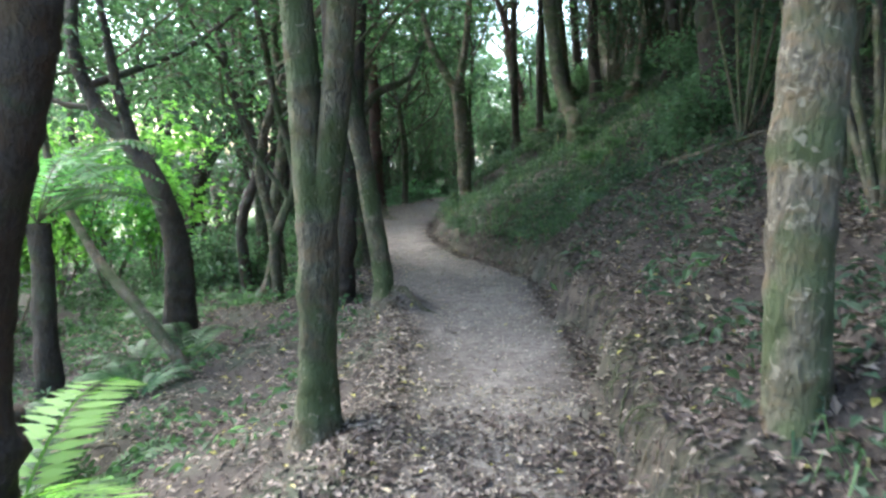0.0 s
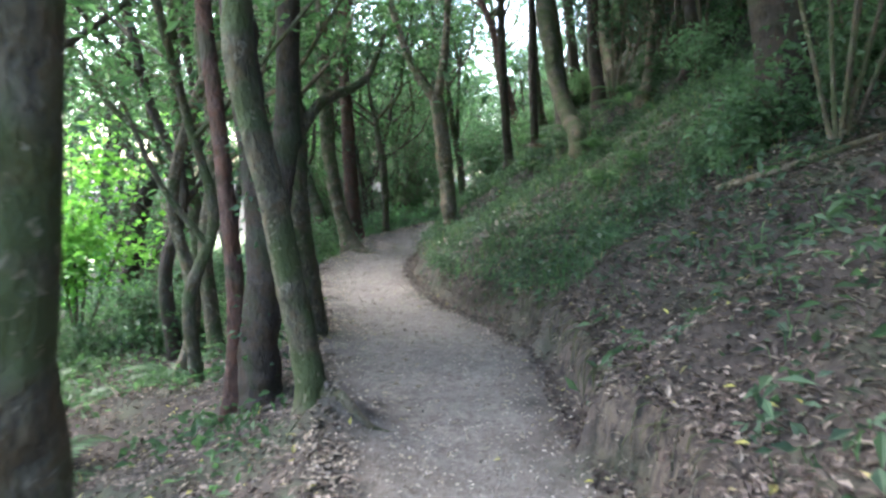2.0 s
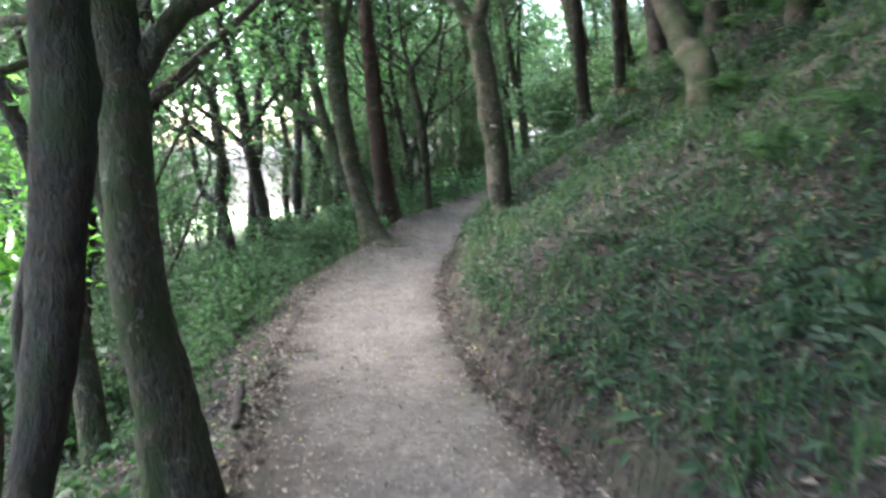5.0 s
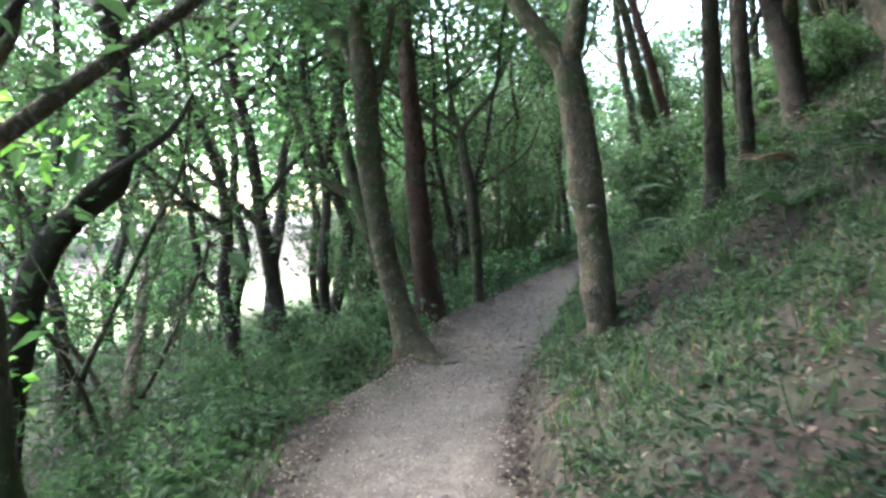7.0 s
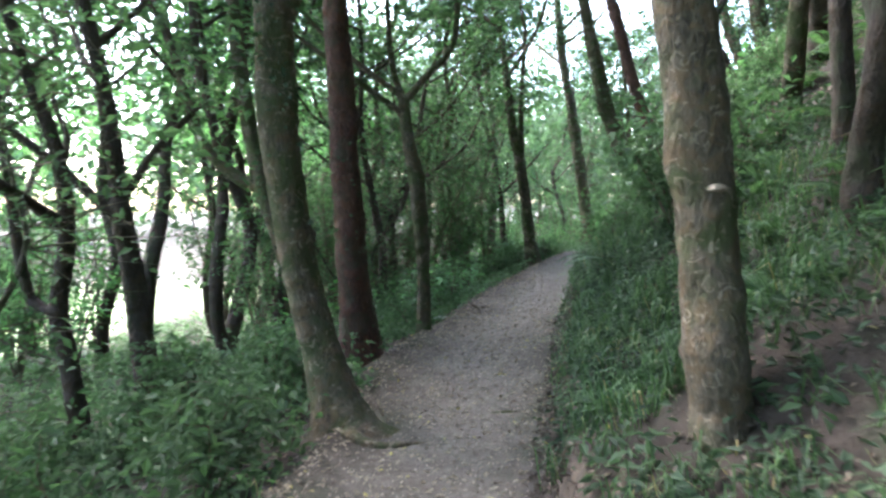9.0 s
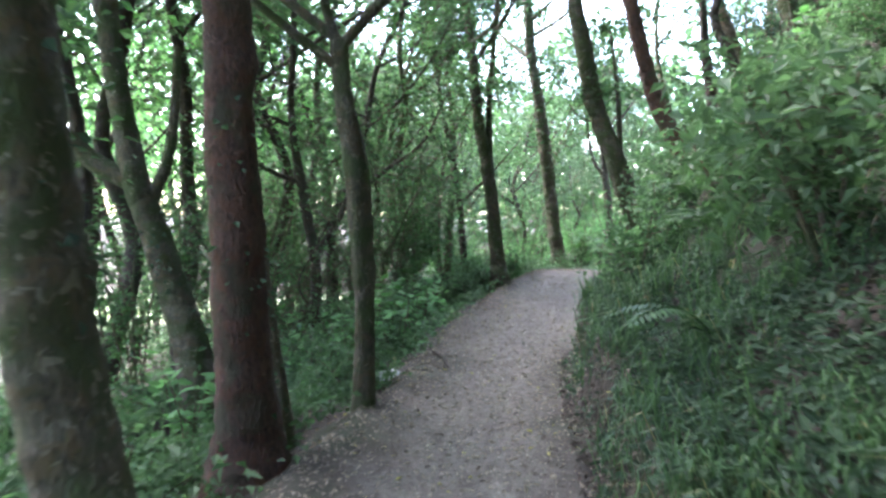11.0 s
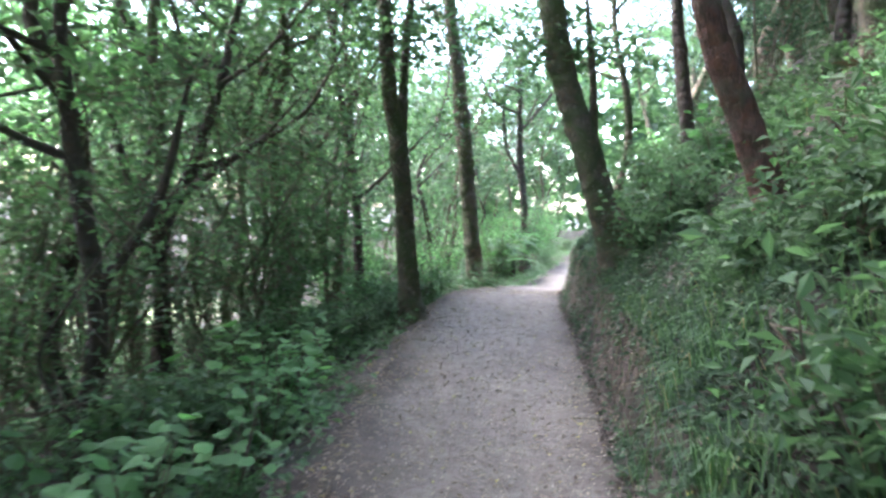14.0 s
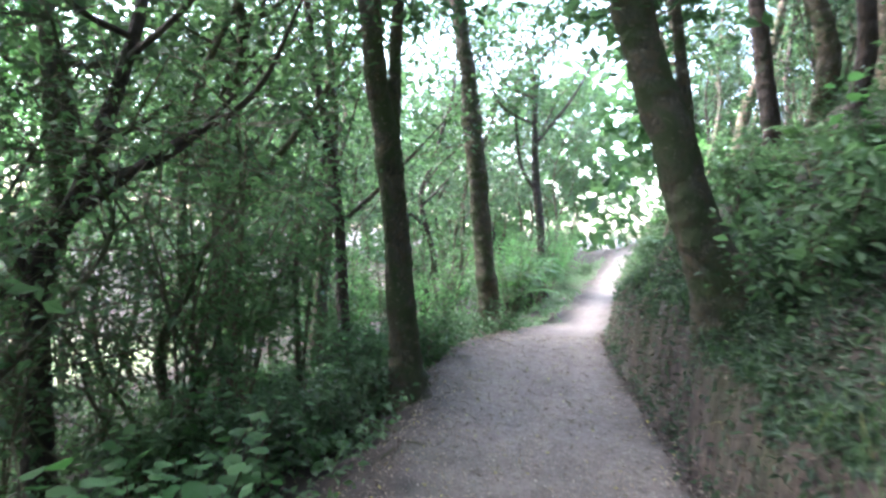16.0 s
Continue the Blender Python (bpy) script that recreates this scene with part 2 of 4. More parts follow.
def leaves(at, length, width, out=None, droop=0.2, r=None, up=0.5):
    """Folded four-cornered leaves at the given places; out: the way each one points, else any way."""
    r = r or rng
    at = np.asarray(at, float)
    n = len(at)
    way = r.normal(0, 1, (n, 3)) * (1, 1, 0.45) if out is None else np.asarray(out, float) + r.normal(0, 0.25, (n, 3))
    way[:, 2] -= droop
    way /= np.linalg.norm(way, axis=1)[:, None] + 1e-9
    nor = r.normal(0, 0.6, (n, 3)) + (0, 0, up * 2)
    side = np.cross(way, nor)
    side /= np.linalg.norm(side, axis=1)[:, None] + 1e-9
    nor = np.cross(side, way)
    s = r.uniform(0.65, 1.3, (n, 1))
    L, W = length * s, width * s
    mid = at + way * L * 0.45
    v = np.stack([at, mid + side * W / 2 + nor * W * 0.18, at + way * L - nor * L * 0.12, mid - side * W / 2 + nor * W * 0.18], 1)
    return v.reshape(-1, 3), np.arange(4 * n).reshape(-1, 4)


# ---- the lie of the land ----
EDGE_Y = [-60, 0, 4.7, 5.4, 6.5, 7.6, 8.8, 9.9, 10.8, 12.1, 13.5, 15, 16.5, 18, 19.5, 21, 22.5, 24.5, 26.4, 28, 30, 31.6, 34, 36.6, 46, 58, 75, 240]
LEFT_X = [2.5, 0.9, 0.68, 0.6, 0.52, 0.2, -0.3, -0.45, -0.8, -1.25, -1.65, -1.75, -1.68, -1.85, -1.68, -1.4, -1.4, -1.22, -0.9, -0.58, -0.2, 0.35, 1.5, 2.7, 6.1, 10.7, 18, 90]
RIGHT_X = [4.0, 2.0, 1.8, 1.85, 1.82, 1.67, 1.55, 1.2, 0.77, 0.28, -0.13, -0.35, -0.29, -0.22, -0.18, -0.05, 0.42, 0.9, 1.3, 1.6, 1.95, 2.35, 3.1, 3.9, 7.3, 12, 19.4, 92]
LEVEL_Y = [-60, 0, 6.7, 9, 12, 15.7, 18.5, 21.3, 24.6, 26.9, 31.4, 34, 36.6, 46, 58, 75, 240]
LEVEL_Z = [-2, -0.02, 0.09, 0.05, -0.1, -0.02, 0.04, 0.03, -0.08, -0.02, 0.05, -0.12, -0.37, -0.3, 0.65, 1.0, 2.0]


def rise(y):
    cut = np.interp(y, [0, 6, 8, 10, 12, 14, 16, 18, 20, 22, 25, 28, 31, 34, 40], [0.34, 0.33, 0.33, 0.28, 0.2, 0.22, 0.26, 0.36, 0.46, 0.6, 0.72, 0.9, 0.8, 0.5, 0.3])
    slope = np.interp(y, [0, 6.5, 9, 14, 17, 22, 30, 40], [0.5, 0.52, 0.68, 0.6, 0.78, 0.95, 0.9, 0.5])
    return cut, slope


def smooth(a):
    a = np.clip(a, 0, 1)
    return a * a * (3 - 2 * a)


def wiggle(x, y, s, seed=0.0):
    """A cheap uneven field, about -1 to 1, with lumps of about s metres."""
    x, y = np.asarray(x) / s, np.asarray(y) / s
    return (np.sin(1.7 * x + 0.9 * y + seed) + np.sin(-1.1 * x + 2.1 * y + 1.3 + 2 * seed) + np.sin(2.9 * x - 1.3 * y + 4.1 + seed)
            + np.sin(3.7 * y + 2.3 * x + 0.7 * np.sin(2 * x))) / 4


def land(x, y):
    x, y = np.asarray(x, float), np.asarray(y, float)
    le, ri, z = np.interp(y, EDGE_Y, LEFT_X), np.interp(y, EDGE_Y, RIGHT_X), np.interp(y, LEVEL_Y, LEVEL_Z)
    ri = ri + 0.03 * wiggle(x * 0, y, 0.31) + 0.07 * wiggle(x * 0, y, 0.83, 2) + 0.02 * wiggle(x * 2, y, 0.1, 1)
    # lumps of harder clay stand out of the bank
    ri = ri - 0.15 * np.exp(-(((y - 6.9) / 0.2) ** 2)) - 0.12 * np.exp(-(((y - 5.3) / 0.26) ** 2)) - 0.08 * np.exp(-(((y - 8.7) / 0.3) ** 2))
    le = le + 0.08 * wiggle(x * 0, y, 0.5, 5)
    dr, dl = x - ri, le - x
    cut, slope = rise(y)
    cut = cut * (1 + 0.25 * wiggle(x * 0, y, 0.45, 3))
    near = np.clip(dr, 0, 5)
    far = np.clip(dr - 5, 0, 60)
    up = cut * smooth((dr + 0.03) / 0.14) + near * slope * smooth(dr / 0.7 + 0.2) + 0.42 * far * np.exp(-far / 50)
    up = up + 0.09 * wiggle(x, y, 0.8) * smooth(dr / 0.6) + 0.04 * wiggle(x, y, 0.25, 1) * smooth(dr / 0.3)
    down = 0.85 * (1 - np.exp(-np.clip(dl, 0, 99) * 0.55)) + 0.055 * np.clip(dl, 0, 16)
    down = down - 0.09 * wiggle(x, y, 0.9, 4) * smooth(dl / 0.8) * (dl < 16) - 0.03 * wiggle(x, y, 0.22, 2) * smooth(dl / 0.3) * (dl < 16)
    mid = (x - (le + ri) / 2) / np.maximum(0.3, (ri - le) / 2)
    tread = 0.05 * np.clip(mid * mid - 0.4, -0.4, 0.8) + 0.006 * wiggle(x, y, 0.13, 6) + 0.014 * wiggle(x, y, 0.7, 7)
    # earth heaped over the roots of the crooked tree
    heap = 0.15 * np.exp(-(((x - 0.44) / 0.2) ** 2) - ((y - 7.33) / 0.17) ** 2) * (1 + 0.35 * wiggle(x, y, 0.09, 3))
    return z + heap + np.where(dr > -0.03, up, 0) - np.where(dl > 0, down, 0) + np.where((dr < 0) & (dl < 0), tread, 0.02)


def height(x, y):
    return float(land(x, y))


def make_ground():
    """One sheet out to the horizon, finest along the trail."""
    us = np.r_[-220, -150, -100, -70, -50, -38, -30, -24, np.arange(-20, -5, 0.6), np.arange(-5, -1.6, 0.16), np.arange(-1.6, 0.36, 0.05), np.arange(0.36, 1.15, 0.024), np.arange(1.15, 1.9, 0.05), np.arange(1.9, 5, 0.14), np.arange(5, 14, 0.6), 16, 20, 26, 34, 45, 60, 90, 140, 220]
    ys = np.r_[-220, -120, -60, -35, -20, -12, np.arange(-8, 2, 0.5), np.arange(2, 34, 0.05), np.arange(34, 36, 0.1), np.arange(36, 62, 0.4), 65, 70, 78, 90, 110, 140, 180, 240]
    mid = (np.interp(ys, EDGE_Y, LEFT_X) + np.interp(ys, EDGE_Y, RIGHT_X)) / 2
    x = mid[:, None] + us[None]
    y = np.broadcast_to(ys[:, None], x.shape)
    z = land(x, y)
    m, k = x.shape
    i, j = np.meshgrid(np.arange(m - 1), np.arange(k - 1), indexing="ij")
    f = np.stack([i * k + j, i * k + j + 1, (i + 1) * k + j + 1, (i + 1) * k + j], -1).reshape(-1, 4)
    me = mesh_of("ground", np.stack([x, y, z], -1).reshape(-1, 3), f, GROUND, True)
    le, ri = np.interp(y, EDGE_Y, LEFT_X), np.interp(y, EDGE_Y, RIGHT_X)
    e = 0.1 * wiggle(x, y, 0.4, 1) + 0.06 * wiggle(x, y, 0.13, 2)
    trod = smooth((x - le + 0.12 + 1.6 * e) / 0.75) * smooth((ri - x + 0.02 + 1.2 * e) / 0.5)
    dr = x - ri
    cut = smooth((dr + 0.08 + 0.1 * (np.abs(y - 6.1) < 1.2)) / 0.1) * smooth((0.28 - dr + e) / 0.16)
    # the paled meadow comes closer near the start, for the brightness there
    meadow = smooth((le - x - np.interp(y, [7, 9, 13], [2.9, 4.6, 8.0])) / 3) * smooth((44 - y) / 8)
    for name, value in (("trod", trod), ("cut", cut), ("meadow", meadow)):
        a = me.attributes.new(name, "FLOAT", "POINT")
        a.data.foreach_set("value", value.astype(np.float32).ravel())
    ground = new("ground", me)
    return tagged(ground, "bare trodden earth trail beside an earth bank and leaf-strewn forest floor", "ground", kind="structure")


make_ground()

# ---- trees along the trail ----


def ends_of(limbs):
    return [np.asarray(p[-1][:3]) for p in limbs]


def leaf_clumps(centres, radius, count, length, width, r, flat=0.6):
    at = np.concatenate([c + np.clip(r.normal(0, 0.5, (count, 3)), -1.3, 1.3) * radius * (1, 1, flat) for c in centres])
    return leaves(at, length, width, r=r)


def twiggery(starts, r, length=0.9, per=5, rad=0.008, rise_by=0.15):
    """Fine bent three-sided twigs that leave the given places, and places along them."""
    s = np.repeat(np.asarray(starts, float), per, 0)
    n = len(s)
    d = r.normal(0, 1, (n, 3)) * (1, 1, 0.5) + (0, 0, rise_by)
    d *= length * r.uniform(0.5, 1.2, (n, 1)) / (np.linalg.norm(d, axis=1)[:, None] + 1e-6)
    mid, tip = s + d * 0.5 + r.normal(0, 0.15, (n, 3)) * length, s + d
    u = np.cross(d, (0.3, 0.2, 1.0))
    u /= np.linalg.norm(u, axis=1)[:, None] + 1e-9
    w = np.cross(d, u)
    w /= np.linalg.norm(w, axis=1)[:, None] + 1e-9
    ring = [c + rr * (np.cos(a) * u + np.sin(a) * w) for c, rr in ((s, rad), (mid, rad * 0.7), (tip, rad * 0.25)) for a in (0, 2.094, 4.189)]
    v = np.stack(ring, 1).reshape(-1, 3)
    f = np.array([[a + b, a + (b + 1) % 3, a + 3 + (b + 1) % 3, a + 3 + b] for a in (0, 3) for b in range(3)])
    f = (np.arange(n)[:, None, None] * 9 + f[None]).reshape(-1, 4)
    return (v, f), list(np.concatenate([tip, s * 0.35 + mid * 0.5 + tip * 0.15]))


def grow(points, r, count, low, reach, thick):
    """Limbs that leave a trunk above the height low: each a row of points with radius."""
    c = spline(points, 0.2)
    high = c[c[:, 2] > low]
    if len(high) < 2:
        high = c[-3:]
    limbs = []
    for k in range(count):
        s = high[min(len(high) - 1, int((k + r.uniform(0, 0.8)) / count * len(high)))]
        a = r.uniform(0, 2 * np.pi)
        d = np.array([np.cos(a), np.sin(a), r.uniform(0.25, 1.0)]) * reach * r.uniform(0.6, 1.2)
        rad = min(s[3] * 0.6, thick)
        q1 = s[:3] + d * 0.35 + r.normal(0, 0.12, 3) * reach * 0.4
        q2 = s[:3] + d * 0.7 + r.normal(0, 0.14, 3) * reach * 0.4 + (0, 0, 0.15 * reach)
        limbs.append([(*s[:3], rad), (*q1, rad * 0.75), (*q2, rad * 0.5), (*(s[:3] + d + (0, 0, 0.25 * reach)), rad * 0.2)])
    return limbs


def climbing(points, low, high, count, r):
    """Small leaves that cling to a trunk between two heights above its foot, in patches."""
    c = spline(points, 0.03)
    c = c[(c[:, 2] > low) & (c[:, 2] < high)]
    k = r.integers(0, len(c), count)
    a = r.normal(0, 1.1, count) + 2.4 * np.sin(k * 0.11)
    out = np.stack([np.cos(a), np.sin(a), r.normal(0, 0.4, count)], 1)
    at = c[k, :3] + out * (c[k, 3:4] * r.uniform(0.95, 1.35, (count, 1)))
    return leaves(at, 0.05, 0.034, out, 0.3, r)


def tree(base, points, mat, label, seed, limbs=(), extra=7, low=3.8, reach=3.3, crown=True, leaf=LEAF, flare=0.5, sides=14, clump=24, group="", blade=0.16, leaf_from=3.1, climber=None):
    """A tree: an empty at its foot, with trunk, limbs, twigs and crown under it. Points in the world, with radius."""
    r = np.random.default_rng(seed)
    root = new("tree")
    root.location = base
    o = np.array([*base, 0.0])
    local = [tuple(np.asarray(p, float) - o) for p in points]
    part("trunk", tube(local, 0.055, sides + 4, 0.1, seed, flare), mat, root, smooth=True)
    if climber:
        part("climbing_leaves", climbing(local, *climber, r), LEAF_SHADED, root, "small green climbing leaves")
    own = [[tuple(np.asarray(p, float) - o) for p in limb] for limb in limbs]
    made = own + grow(local, r, extra, low, reach, 0.06)
    for k, limb in enumerate(made):
        part("limb", tube(limb, 0.14, 9, 0.06, seed + k), mat, root, smooth=True)
    starts = [np.asarray(q[:3]) for limb in made for q in limb[-2:] if q[2] + base[2] > leaf_from]
    if crown and starts:
        tw, tips = twiggery(starts, r)
        tagged(part("twig_mass", tw, TWIG, root), kind="stuff")
        part("crown", leaf_clumps(np.array(tips), 0.5, clump, blade, blade * 0.52, r), leaf, root)
    return tagged(root, label, "tree", group)


def up_from(points, top=7.8, bend=0.25, seed=0):
    """Carries a trunk on from its last point to the height top, keeping its lean and thinning."""
    r = np.random.default_rng(seed + 99)
    p = [tuple(q) for q in points]
    a, b = np.asarray(p[-2], float), np.asarray(p[-1], float)
    lean = (b - a)[:2] / max(0.3, (b - a)[2]) * 0.6
    z, rad = b[2], b[3]
    while z < top:
        dz = 1.2
        b = np.array([b[0] + lean[0] * dz + r.normal(0, bend * 0.4), b[1] + lean[1] * dz + r.normal(0, bend * 0.4), z + dz, max(0.03, rad * 0.86)])
        z, rad = b[2], b[3]
        p.append(tuple(b))
    return p


# beside the start of the trail
tree((2.21, 3.96, 0.3), up_from([(2.21, 3.96, 0.2, 0.1), (2.18, 3.96, 0.7, 0.088), (2.165, 3.96, 1.25, 0.084), (2.16, 3.97, 1.7, 0.082)]), BARK_PALE,
     "mottled grey-brown slim tree trunk standing on the earth bank", 1, flare=0.7)
tree((-0.84, 4.4, -0.65), up_from([(-0.84, 4.4, -0.8, 0.17), (-0.82, 4.4, 0.1, 0.145), (-0.74, 4.4, 0.8, 0.135), (-0.5, 4.4, 1.65, 0.14)]), BARK_DARK,
     "dark leaning tree trunk below the trail", 2)
tree((0.44, 4.95, 0.0), up_from([(0.48, 4.95, -0.1, 0.11), (0.46, 4.97, 0.4, 0.088), (0.46, 5.0, 0.85, 0.094), (0.43, 5.0, 1.2, 0.078), (0.385, 5.02, 1.7, 0.068), (0.36, 5.03, 2.1, 0.065)]),
     BARK, "mossy grey forked tree trunk at the trail's edge", 3,
     limbs=[[(0.48, 5.0, 0.9, 0.07), (0.53, 4.99, 1.35, 0.068), (0.58, 4.98, 1.9, 0.065), (0.65, 4.98, 3.2, 0.06), (0.9, 5.1, 5.0, 0.05), (1.2, 5.2, 6.5, 0.03)]])
tree((0.27, 7.35, 0.05), up_from([(0.31, 7.35, -0.1, 0.1), (0.27, 7.35, 0.3, 0.08), (0.205, 7.35, 0.7, 0.078), (0.12, 7.35, 1.16, 0.076), (0.04, 7.36, 1.48, 0.072), (-0.035, 7.36, 1.89, 0.07), (-0.045, 7.37, 2.2, 0.068)]),
     BARK, "slim crooked mossy tree leaning from a root mound", 4, flare=0.9)
tree((-0.28, 8.05, -0.1), up_from([(-0.26, 8.05, -0.3, 0.14), (-0.25, 8.0, 0.3, 0.115), (-0.2, 8.0, 1.05, 0.1), (-0.3, 8.02, 2.1, 0.095)]), BARK_DARK,
     "dark upright tree trunk in a close group", 5, climber=(0.2, 2.4, 160))
tree((-0.52, 8.1, -0.25), up_from([(-0.52, 8.1, -0.4, 0.07), (-0.42, 8.05, 0.3, 0.055), (-0.46, 8.1, 1.2, 0.055), (-0.55, 8.1, 2.3, 0.05)]), BARK_RED,
     "thin reddish-brown stem beside the dark trunks", 6)
tree((-0.5, 9.55, -0.05), up_from([(-0.42, 9.5, -0.2, 0.15), (-0.4, 9.48, 0.15, 0.125), (-0.45, 9.46, 0.95, 0.105), (-0.52, 9.59, 1.8, 0.095)]), BARK,
     "grey-green tree trunk at the outer edge of the trail", 7,
     limbs=[[(-0.5, 9.55, 1.6, 0.05), (-0.3, 9.7, 1.95, 0.045), (0.0, 10.0, 2.15, 0.035), (0.1, 10.4, 2.6, 0.02)]], flare=0.8)
tree((-0.62, 8.95, -0.3), up_from([(-0.72, 8.8, -0.45, 0.05), (-0.6, 8.95, 0.3, 0.065), (-0.5, 9.1, 1.0, 0.085), (-0.44, 9.2, 1.8, 0.095)]), BARK_DARK,
     "black slanting stem crossing its neighbours", 8, flare=0.2)
# halfway
tree((-1.76, 16.3, 0.0), up_from([(-1.66, 16.25, -0.2, 0.2), (-1.76, 16.3, 0.1, 0.155), (-1.98, 16.4, 0.75, 0.13), (-2.12, 16.4, 1.66, 0.125), (-2.15, 16.4, 2.2, 0.125), (-2.17, 16.4, 2.8, 0.115)]), BARK_PALE,
     "lichen-blotched leaning tree at the outer edge of the trail", 9, flare=0.9, climber=(1.2, 2.8, 190),
     limbs=[[(-2.17, 16.4, 2.6, 0.085), (-2.3, 16.45, 3.0, 0.075), (-2.6, 16.6, 3.5, 0.055), (-3.1, 16.8, 4.2, 0.03)], [(-2.16, 16.4, 2.4, 0.06), (-1.98, 16.5, 3.0, 0.05), (-1.8, 16.6, 3.9, 0.03)]])
red = tree((-2.190, 18.35, -0.1), up_from([(-2.150, 18.35, -0.3, 0.27), (-2.180, 18.35, 0.1, 0.205), (-2.200, 18.35, 0.5, 0.165), (-2.220, 18.35, 1.1, 0.15), (-2.250, 18.35, 1.85, 0.13), (-2.280, 18.35, 2.5, 0.12)]), BARK_RED,
           "dark red-brown tree trunk with peeling bark beside the trail", 10, flare=0.7, climber=(0.2, 2.6, 120))
tree((-2.2, 19.05, -0.15), up_from([(-2.17, 19.05, -0.3, 0.085), (-2.22, 19.05, 0.2, 0.068), (-2.33, 19.05, 0.9, 0.062), (-2.42, 19.07, 1.5, 0.06), (-2.5, 19.1, 2.2, 0.055)]), BARK_PALE,
     "slim pale lichened trunk close behind the red-brown one", 18)
tree((-1.720, 19.4, -0.1), [(-1.720, 19.4, -0.2, 0.095), (-1.710, 19.4, 0.3, 0.075), (-1.725, 19.4, 0.95, 0.072), (-1.770, 19.4, 1.65, 0.082), (-1.850, 19.4, 2.15, 0.062), (-1.890, 19.4, 2.55, 0.058)], BARK,
     "thin grey trunk with a swollen knot and bent top", 11, low=2.4, extra=2,
     limbs=[[(-1.890, 19.4, 2.5, 0.045), (-1.660, 19.4, 2.75, 0.04), (-1.350, 19.42, 3.1, 0.035), (-1.280, 19.5, 3.8, 0.028), (-1.080, 19.6, 4.8, 0.02)], [(-1.890, 19.4, 2.5, 0.04), (-2.030, 19.45, 3.0, 0.032), (-2.080, 19.5, 4.2, 0.02)]])
tree((0.25, 14.6, 0.4), [(0.29, 14.6, 0.2, 0.14), (0.25, 14.6, 0.6, 0.115), (0.21, 14.6, 1.1, 0.108), (0.16, 14.6, 1.65, 0.105), (0.09, 14.6, 2.2, 0.105), (0.03, 14.62, 2.5, 0.1)], BARK_PALE,
     "mottled brown tree forking above the bank's edge", 12, flare=0.4, low=2.4, extra=0,
     limbs=[[(0.03, 14.62, 2.45, 0.085), (-0.18, 14.65, 2.75, 0.075), (-0.42, 14.7, 3.2, 0.06), (-0.8, 14.9, 4.4, 0.05), (-1.2, 15.2, 6.0, 0.03)],
            [(0.05, 14.62, 2.45, 0.08), (0.13, 14.64, 2.8, 0.07), (0.2, 14.7, 3.4, 0.06), (0.3, 14.8, 5.0, 0.045), (0.5, 15.0, 6.5, 0.03)]])
tree((-3.55, 20.9, -0.6), up_from([(-3.4, 20.9, -0.8, 0.2), (-3.6, 20.9, 0.1, 0.16), (-3.85, 20.9, 0.9, 0.14), (-4.1, 20.9, 1.6, 0.135), (-4.25, 20.95, 2.2, 0.11)], 6.5), BARK,
     "mossy curving tree with a heavy low fork beside the trail", 19, climber=(0.3, 2.6, 200), low=4.0, extra=4, leaf_from=3.6,
     limbs=[[(-4.12, 20.9, 1.65, 0.1), (-4.5, 20.85, 1.85, 0.09), (-4.9, 20.8, 2.3, 0.075), (-5.2, 20.8, 3.2, 0.05)], [(-4.0, 20.9, 1.4, 0.06), (-3.8, 20.95, 2.0, 0.05), (-3.75, 21.0, 2.9, 0.035)]])
# the last stretch
tree((-0.72, 28.3, 0.0), up_from([(-0.66, 28.3, -0.15, 0.2), (-0.73, 28.3, 0.4, 0.15), (-0.87, 28.3, 1.6, 0.13), (-0.97, 28.3, 2.4, 0.12), (-1.1, 28.3, 3.0, 0.1)]), BARK,
     "brown forked tree trunk where the trail crests", 13, limbs=[[(-0.93, 28.3, 2.2, 0.08), (-0.93, 28.35, 2.9, 0.07), (-0.92, 28.4, 3.8, 0.06), (-0.8, 28.5, 5.5, 0.04)]], flare=0.7)
tree((1.0, 34.9, -0.2), up_from([(1.03, 34.9, -0.35, 0.25), (1.0, 34.9, 0.2, 0.2), (0.74, 34.9, 2.2, 0.18), (0.45, 34.9, 4.3, 0.16), (0.18, 34.9, 5.9, 0.14)], 9), BARK,
     "tall slender grey tree leaning over the trail", 14, low=5.5)
tree((1.62, 26.9, 1.2), up_from([(1.9, 26.9, 0.2, 0.3), (1.72, 26.9, 1.0, 0.25), (1.5, 26.9, 1.55, 0.195), (1.22, 26.9, 2.35, 0.17), (1.01, 26.9, 2.9, 0.16), (0.83, 26.9, 3.4, 0.15)], 8), BARK,
     "stout mossy tree leaning out from the top of the bank", 15, flare=0.15, low=4.0,
     limbs=[[(1.3, 26.9, 2.1, 0.06), (1.32, 27.0, 2.7, 0.05), (1.3, 27.2, 3.5, 0.04), (1.2, 27.4, 4.6, 0.025)]])
tree((1.66, 23.5, 1.5), up_from([(1.9, 23.5, 0.7, 0.17), (1.72, 23.5, 1.4, 0.14), (1.6, 23.5, 1.8, 0.115), (1.36, 23.5, 2.35, 0.105), (1.07, 23.5, 2.98, 0.1)], 8), BARK_RED,
     "brown leaning tree on the steep overgrown bank", 16, low=4.0)
tree((3.9, 44.0, -0.3), up_from([(4.0, 44, -0.5, 0.16), (3.9, 44.0, 1.5, 0.13), (3.7, 44.0, 3.0, 0.12), (3.6, 44.0, 4.0, 0.1)], 7), BARK_DARK,
     "dark slim tree beyond the dip in the trail", 17, limbs=[[(3.75, 44, 2.8, 0.07), (3.2, 44, 3.6, 0.06), (3.0, 44.0, 4.6, 0.05), (2.9, 44, 5.6, 0.03)]])
